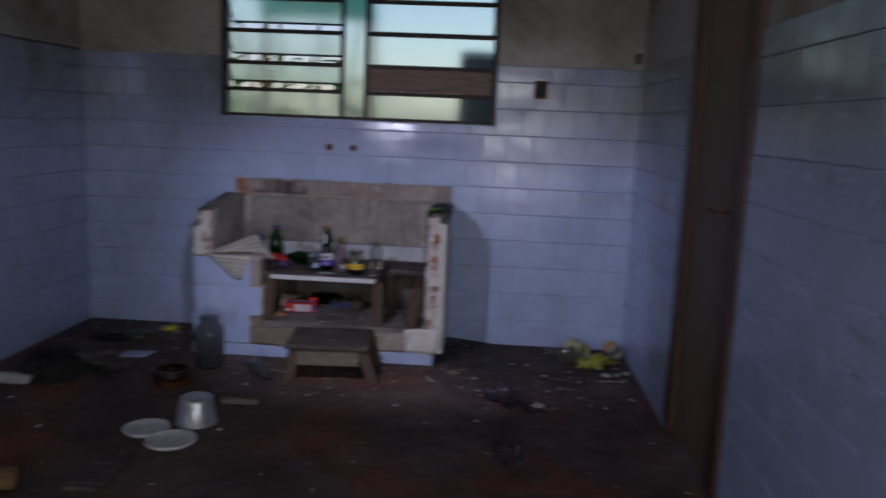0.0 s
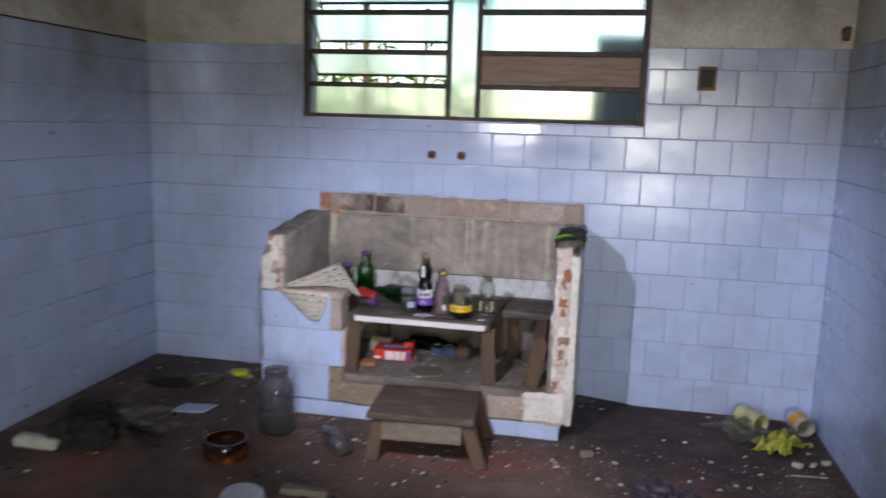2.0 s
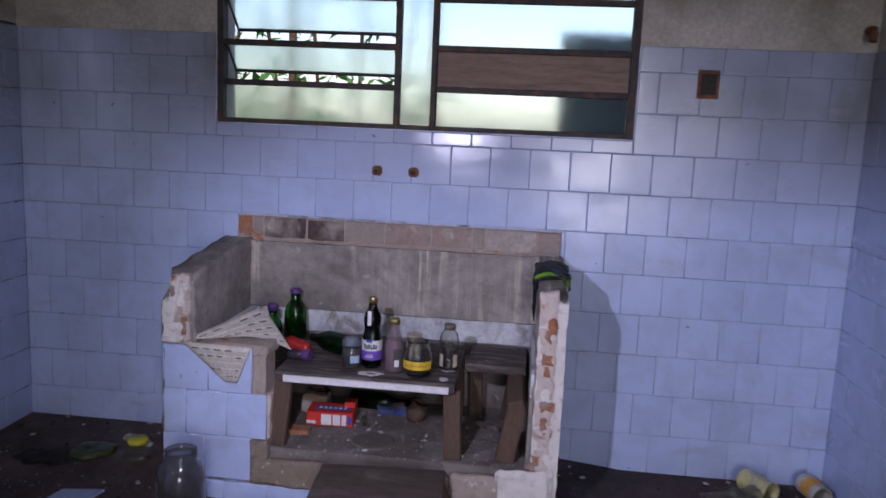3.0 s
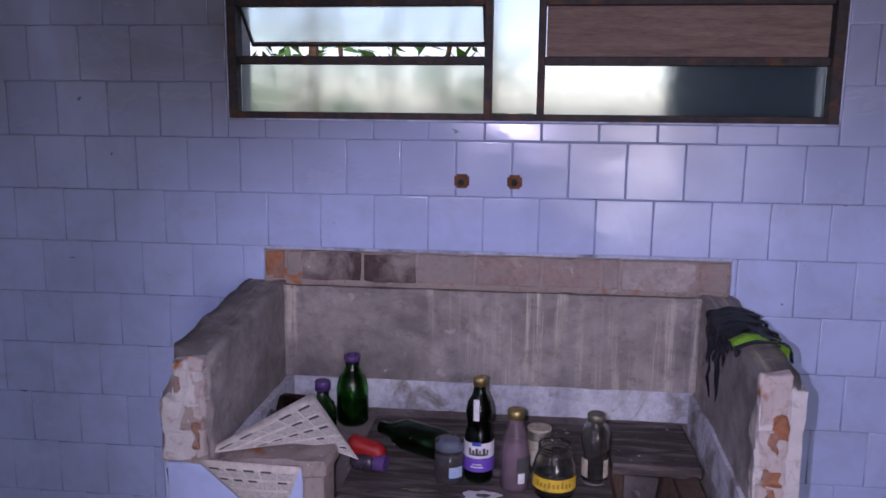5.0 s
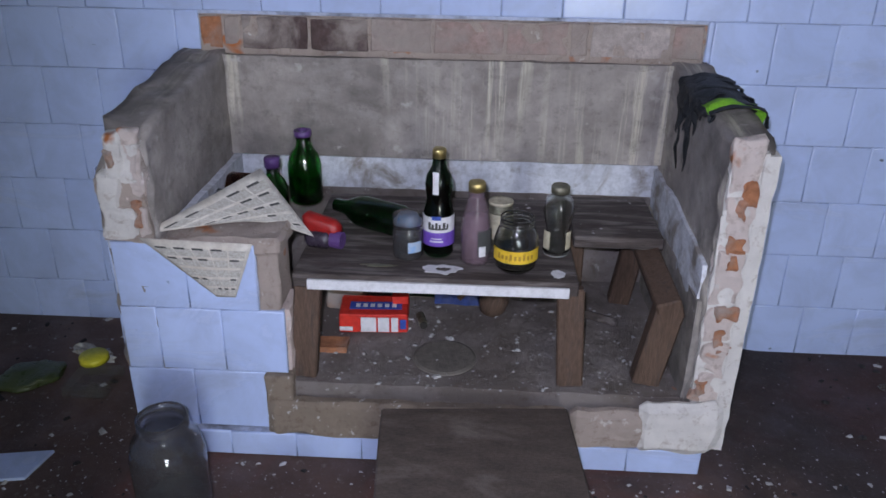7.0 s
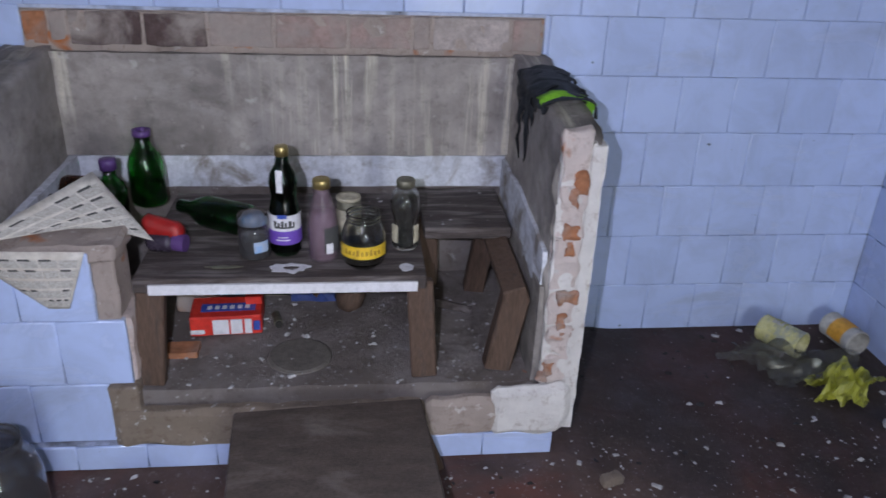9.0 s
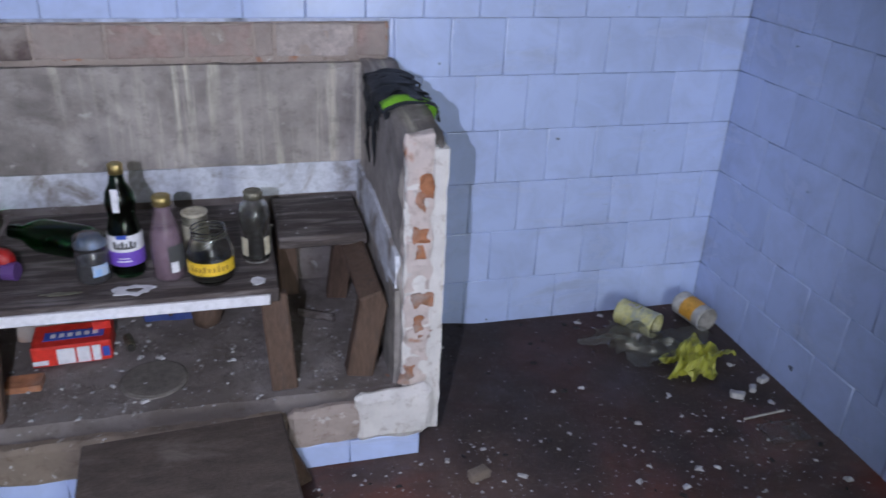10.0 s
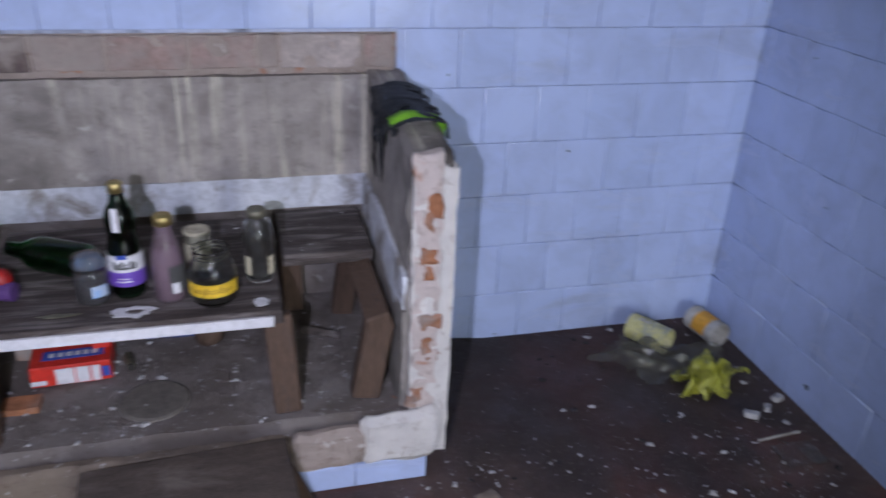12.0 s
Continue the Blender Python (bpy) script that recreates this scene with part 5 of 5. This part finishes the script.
for v in bm.verts:
    v.co.x += 0.4 * v.co.y
part("fragment", bm, TILE, t).matrix_basis = Matrix.Translation((-0.95, -0.68, 0)) @ Matrix.Rotation(radians(10), 4, "Z")
t = thing("plastic_scrap", (-0.96, -0.21, 0), "torn white plastic scrap on the floor", "scrap")
part("scrap", crumpled(0.06, 0.022, 0.018, 3, 0.6, 2.5, 3), FOAM, t).matrix_basis = Matrix.Translation((-0.965, -0.215, 0)) @ Matrix.Rotation(radians(-20), 4, "Z")
t = thing("dark_rag", (-1.2, -0.35, 0), "flat dark rag lying near the wall corner", "rag")
part("cloth", crumpled(0.10, 0.05, 0.018, 6, 0.5, 2.2, 3), CHAR, t).matrix_basis = Matrix.Translation((-1.22, -0.42, 0))

# things on the sunken part of the floor
for ob in bpy.data.objects:
    if ob.parent is None and ob.name.split(".")[0] in ("tin_can", "clear_bag", "yellow_bag", "glass_shard", "straw", "plaster_chunk", "plastic_bag", "paper_scrap"):
        at = ob.matrix_basis.translation
        ob.matrix_basis = Matrix.Translation((0, 0, floor_z(at.x, at.y))) @ ob.matrix_basis

# crumbs of plaster: countless
def crumbs(name, n, region, zf, lo, hi, seed, label, material=CRUMB):
    rnd = random.Random(seed)
    vs, fs = [], []
    made = 0
    while made < n:
        x, y = region(rnd)
        if x is None:
            continue
        made += 1
        s = lo + (hi - lo) * rnd.random() ** 4
        a = rnd.uniform(0, 6.28)
        b = len(vs)
        for dx, dy, dz in ((-1, -0.6, 0), (1, -0.7, 0), (0.8, 0.7, 0), (-0.9, 0.6, 0), (-0.6, -0.3, 0.5), (0.6, -0.4, 0.6), (0.5, 0.4, 0.5), (-0.5, 0.4, 0.4)):
            dx, dy = dx * rnd.uniform(0.6, 1.2) * s, dy * rnd.uniform(0.5, 1.1) * s
            vs.append((x + dx * math.cos(a) - dy * math.sin(a), y + dx * math.sin(a) + dy * math.cos(a), (zf or floor_z(x, y)) + dz * min(s, 0.012) * rnd.uniform(0.7, 1.1)))
        fs += [(b, b + 3, b + 2, b + 1), (b + 4, b + 5, b + 6, b + 7), (b, b + 1, b + 5, b + 4), (b + 1, b + 2, b + 6, b + 5), (b + 2, b + 3, b + 7, b + 6), (b + 3, b, b + 4, b + 7)]
    me = bpy.data.meshes.new(name)
    me.from_pydata(vs, [], fs)
    me.materials.append(material)
    tagged(new(name, me), label, "debris", kind="stuff")
def on_floor(rnd):
    x, y = rnd.uniform(-1.5, 1.66), -rnd.random() ** 1.6 * 3.6 - 0.02
    return (None, None) if (-0.7 < x < 0.66 and y > -0.62) else (x, y)
def by_hearth(rnd):
    x, y = rnd.uniform(-1.45, 1.65), -abs(rnd.gauss(0.75, 0.22))
    return (None, None) if (-0.7 < x < 0.66 and y > -0.62) else (x, y)
crumbs("plaster_crumbs", 380, on_floor, 0.0, 0.002, 0.013, 1, "scattered pale plaster crumbs on the floor")
crumbs("plaster_crumbs", 420, by_hearth, 0.0, 0.0015, 0.013, 2, "scattered pale plaster crumbs round the hearth")
crumbs("plaster_dust", 2600, by_hearth, 0.0, 0.0008, 0.0045, 8, "fine pale plaster grit round the hearth")
crumbs("plaster_dust", 520, lambda r: (r.uniform(-0.32, 0.54), -0.03 - 0.55 * r.random() ** 0.6), 0.19, 0.0008, 0.005, 9, "fine pale plaster grit on the hearth floor")
crumbs("dark_dirt_crumbs", 700, on_floor, 0.0, 0.003, 0.013, 3, "scattered dark dirt and leaf crumbs", CHAR)
crumbs("plaster_crumbs", 150, lambda r: (r.uniform(-0.3, 0.53), -0.04 - 0.54 * r.random() ** 0.7), 0.19, 0.0015, 0.010, 4, "plaster crumbs on the hearth floor")
crumbs("plaster_crumbs", 40, lambda r: (r.uniform(-0.3, 0.52), r.uniform(-0.28, -0.05)), 0.45, 0.002, 0.008, 5, "plaster crumbs on the bench boards")

# ---- tiles ----
JZ = [-0.032, 0.125, 0.287, 0.443, 0.6, 0.755, 0.908, 1.058, 1.208, 1.358, 1.508, ZT]
PITCH, GAP, TH = 0.15, 0.0009, 0.0055
def tile_mesh(w, h):
    """A glazed tile with softly rounded face edges, facing -y, its back at y = 0."""
    corners = ((-1, -1), (1, -1), (1, 1), (-1, 1))
    vs = []
    for inset, y in ((0, 0), (0, 0.0030 - TH), (0.0008, 0.0011 - TH), (0.0022, -TH), (0.0042, -TH)):
        vs += [(sx * (w / 2 - inset), y, sz * (h / 2 - inset)) for sx, sz in corners]
    fs = [(16, 17, 18, 19)] + [(a + k, a + (k + 1) % 4, a + 4 + (k + 1) % 4, a + 4 + k) for a in (0, 4, 8, 12) for k in range(4)]
    return vs, fs
MESHES = {}
def tile_data(w, h):
    key = (round(w, 3), round(h, 3))
    if key not in MESHES:
        vs, fs = tile_mesh(*key)
        me = bpy.data.meshes.new("tile")
        me.from_pydata(vs, [], fs)
        me.materials.append(TILE)
        me.validate()
        me.shade_smooth()
        MESHES[key] = me
    return MESHES[key]
trnd = random.Random(21)
def lay(parent, rects, m, nm="tile"):
    for x0, x1, z0, z1 in rects:
        ob = new(nm, tile_data(x1 - x0 - GAP, z1 - z0 - GAP))
        ob.parent = parent
        ob.matrix_parent_inverse = parent.matrix_basis.inverted()
        tilt = Euler((radians(trnd.gauss(0, 0.2)), 0, radians(trnd.gauss(0, 0.2)))).to_matrix().to_4x4()
        ob.matrix_basis = m @ Matrix.Translation(((x0 + x1) / 2, -0.0004 - 0.0012 * trnd.random(), (z0 + z1) / 2)) @ tilt
def lay_joined(name, rects, m, label):
    vs, fs = [], []
    for x0, x1, z0, z1 in rects:
        tv, tf = tile_mesh(x1 - x0 - GAP, z1 - z0 - GAP)
        b = len(vs)
        tilt = m @ Matrix.Translation(((x0 + x1) / 2, -0.001, (z0 + z1) / 2)) @ Euler((radians(trnd.gauss(0, 0.3)), 0, radians(trnd.gauss(0, 0.3)))).to_matrix().to_4x4()
        vs += [tuple(tilt @ Vector(v)) for v in tv]
        fs += [tuple(b + i for i in f) for f in tf]
    me = bpy.data.meshes.new(name)
    me.from_pydata(vs, [], fs)
    me.materials.append(TILE)
    me.shade_smooth()
    return tagged(new(name, me), label, "tile", kind="stuff")
def courses(x0, x1, holes=(), phase=0.052):
    """Running-bond rectangles between x0 and x1, cut round the holes (x0, x1, z0, z1)."""
    out = []
    for r, (z0, z1) in enumerate(zip(JZ, JZ[1:])):
        off = phase + (0.075 if r % 2 == 0 else 0.0)
        k = math.floor((x0 - off) / PITCH)
        while off + k * PITCH < x1:
            todo = [(max(x0, off + k * PITCH), min(x1, off + (k + 1) * PITCH), z0, z1)]
            for hx0, hx1, hz0, hz1 in holes:
                nxt = []
                for a, b, c, d in todo:
                    if b <= hx0 or a >= hx1 or d <= hz0 or c >= hz1:
                        nxt.append((a, b, c, d))
                        continue
                    if a < hx0:
                        nxt.append((a, hx0, c, d))
                    if b > hx1:
                        nxt.append((hx1, b, c, d))
                    if c < hz0:
                        nxt.append((max(a, hx0), min(b, hx1), c, hz0))
                    if d > hz1:
                        nxt.append((max(a, hx0), min(b, hx1), hz1, d))
                todo = nxt
            out += [q for q in todo if q[1] - q[0] > 0.012 and q[3] - q[2] > 0.012]
            k += 1
    return out
# grout beds behind the tiles
for nm, b in (("grout_bed", (XL, -0.637, -0.004, -0.0002, 0, ZT)), ("grout_bed", (0.637, XR, -0.004, -0.0002, -0.035, WIN[2])), ("grout_bed", (-0.637, 0.637, -0.004, -0.0002, 0.9, WIN[2])), ("grout_bed", (WIN[1], XR, -0.004, -0.0002, WIN[2], ZT))):
    if nm == "grout_bed" and b[0] == XL:
        part(nm, box(XL, -0.637, -0.004, -0.0002, 0, WIN[2]), GROUT, wall_north)
        part(nm, box(XL, WIN[0], -0.004, -0.0002, WIN[2], ZT), GROUT, wall_north)
    else:
        part(nm, box(*b), GROUT, wall_north)
part("grout_bed", box(XL + 0.0002, XL + 0.004, YS, -0.004, 0, ZT), GROUT, wall_west)
for y0, y1 in ((YS, DY0 - 0.056), (DY1 + 0.056, -0.004)):
    part("grout_bed", box(XR - 0.004, XR - 0.0002, y0, y1, -0.035, ZT), GROUT, wall_east)
BACK = Matrix.Translation((0, -0.003, 0))
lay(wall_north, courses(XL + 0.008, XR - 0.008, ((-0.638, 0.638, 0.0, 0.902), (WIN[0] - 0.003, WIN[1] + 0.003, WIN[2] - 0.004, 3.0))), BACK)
# west wall: local x runs along +y
WEST = Matrix.Translation((XL + 0.003, 0, 0)) @ Matrix.Rotation(radians(90), 4, "Z")
EAST = Matrix.Translation((XR - 0.003, 0, 0)) @ Matrix.Rotation(radians(-90), 4, "Z")
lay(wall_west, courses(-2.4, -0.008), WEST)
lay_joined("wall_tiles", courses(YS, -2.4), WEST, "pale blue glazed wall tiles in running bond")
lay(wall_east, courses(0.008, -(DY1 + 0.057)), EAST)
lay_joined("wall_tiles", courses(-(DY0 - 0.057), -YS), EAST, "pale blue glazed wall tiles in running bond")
# tiles of the hearth front
FRONT = Matrix.Translation((0, -0.5655, 0))
lay(front, [(-0.674, -0.522, 0.372, 0.526), (-0.522, -0.372, 0.372, 0.526), (-0.678, -0.60, 0.217, 0.372), (-0.60, -0.458, 0.217, 0.372), (-0.458, -0.32, 0.217, 0.372), (-0.682, -0.535, 0.066, 0.217), (-0.535, -0.37, 0.066, 0.217)], FRONT @ Matrix.Translation((0, -0.006, 0)))
part("tile_bed", box(-0.682, -0.37, -0.5705, -0.561, 0.066, 0.217), GROUT, front)
part("tile_bed", box(-0.68, -0.322, -0.5705, -0.561, 0.2175, 0.372), GROUT, front)
part("tile_bed", box(-0.68, -0.372, -0.5705, -0.561, 0.3725, 0.526), GROUT, front)
PL = Matrix.Translation((0, -0.592, 0))
lay(hearth, [(-0.68, -0.61, 0.002, 0.066), (-0.61, -0.46, 0.002, 0.066), (-0.46, -0.31, 0.002, 0.066), (-0.31, -0.16, 0.002, 0.066), (-0.16, -0.01, 0.002, 0.066), (-0.01, 0.14, 0.002, 0.066), (0.14, 0.29, 0.002, 0.066), (0.29, 0.44, 0.002, 0.066), (0.44, 0.604, 0.002, 0.066)], PL)
OUTER = Matrix.Translation((-0.685, 0, 0)) @ Matrix.Rotation(radians(-90), 4, "Z")
lay(left, [(0.02 + 0.15 * k, 0.17 + 0.15 * k if k < 3 else 0.56, z0, z1) for z0, z1 in ((0.217, 0.372), (0.372, 0.526), (0.526, 0.68)) for k in range(4)], OUTER)
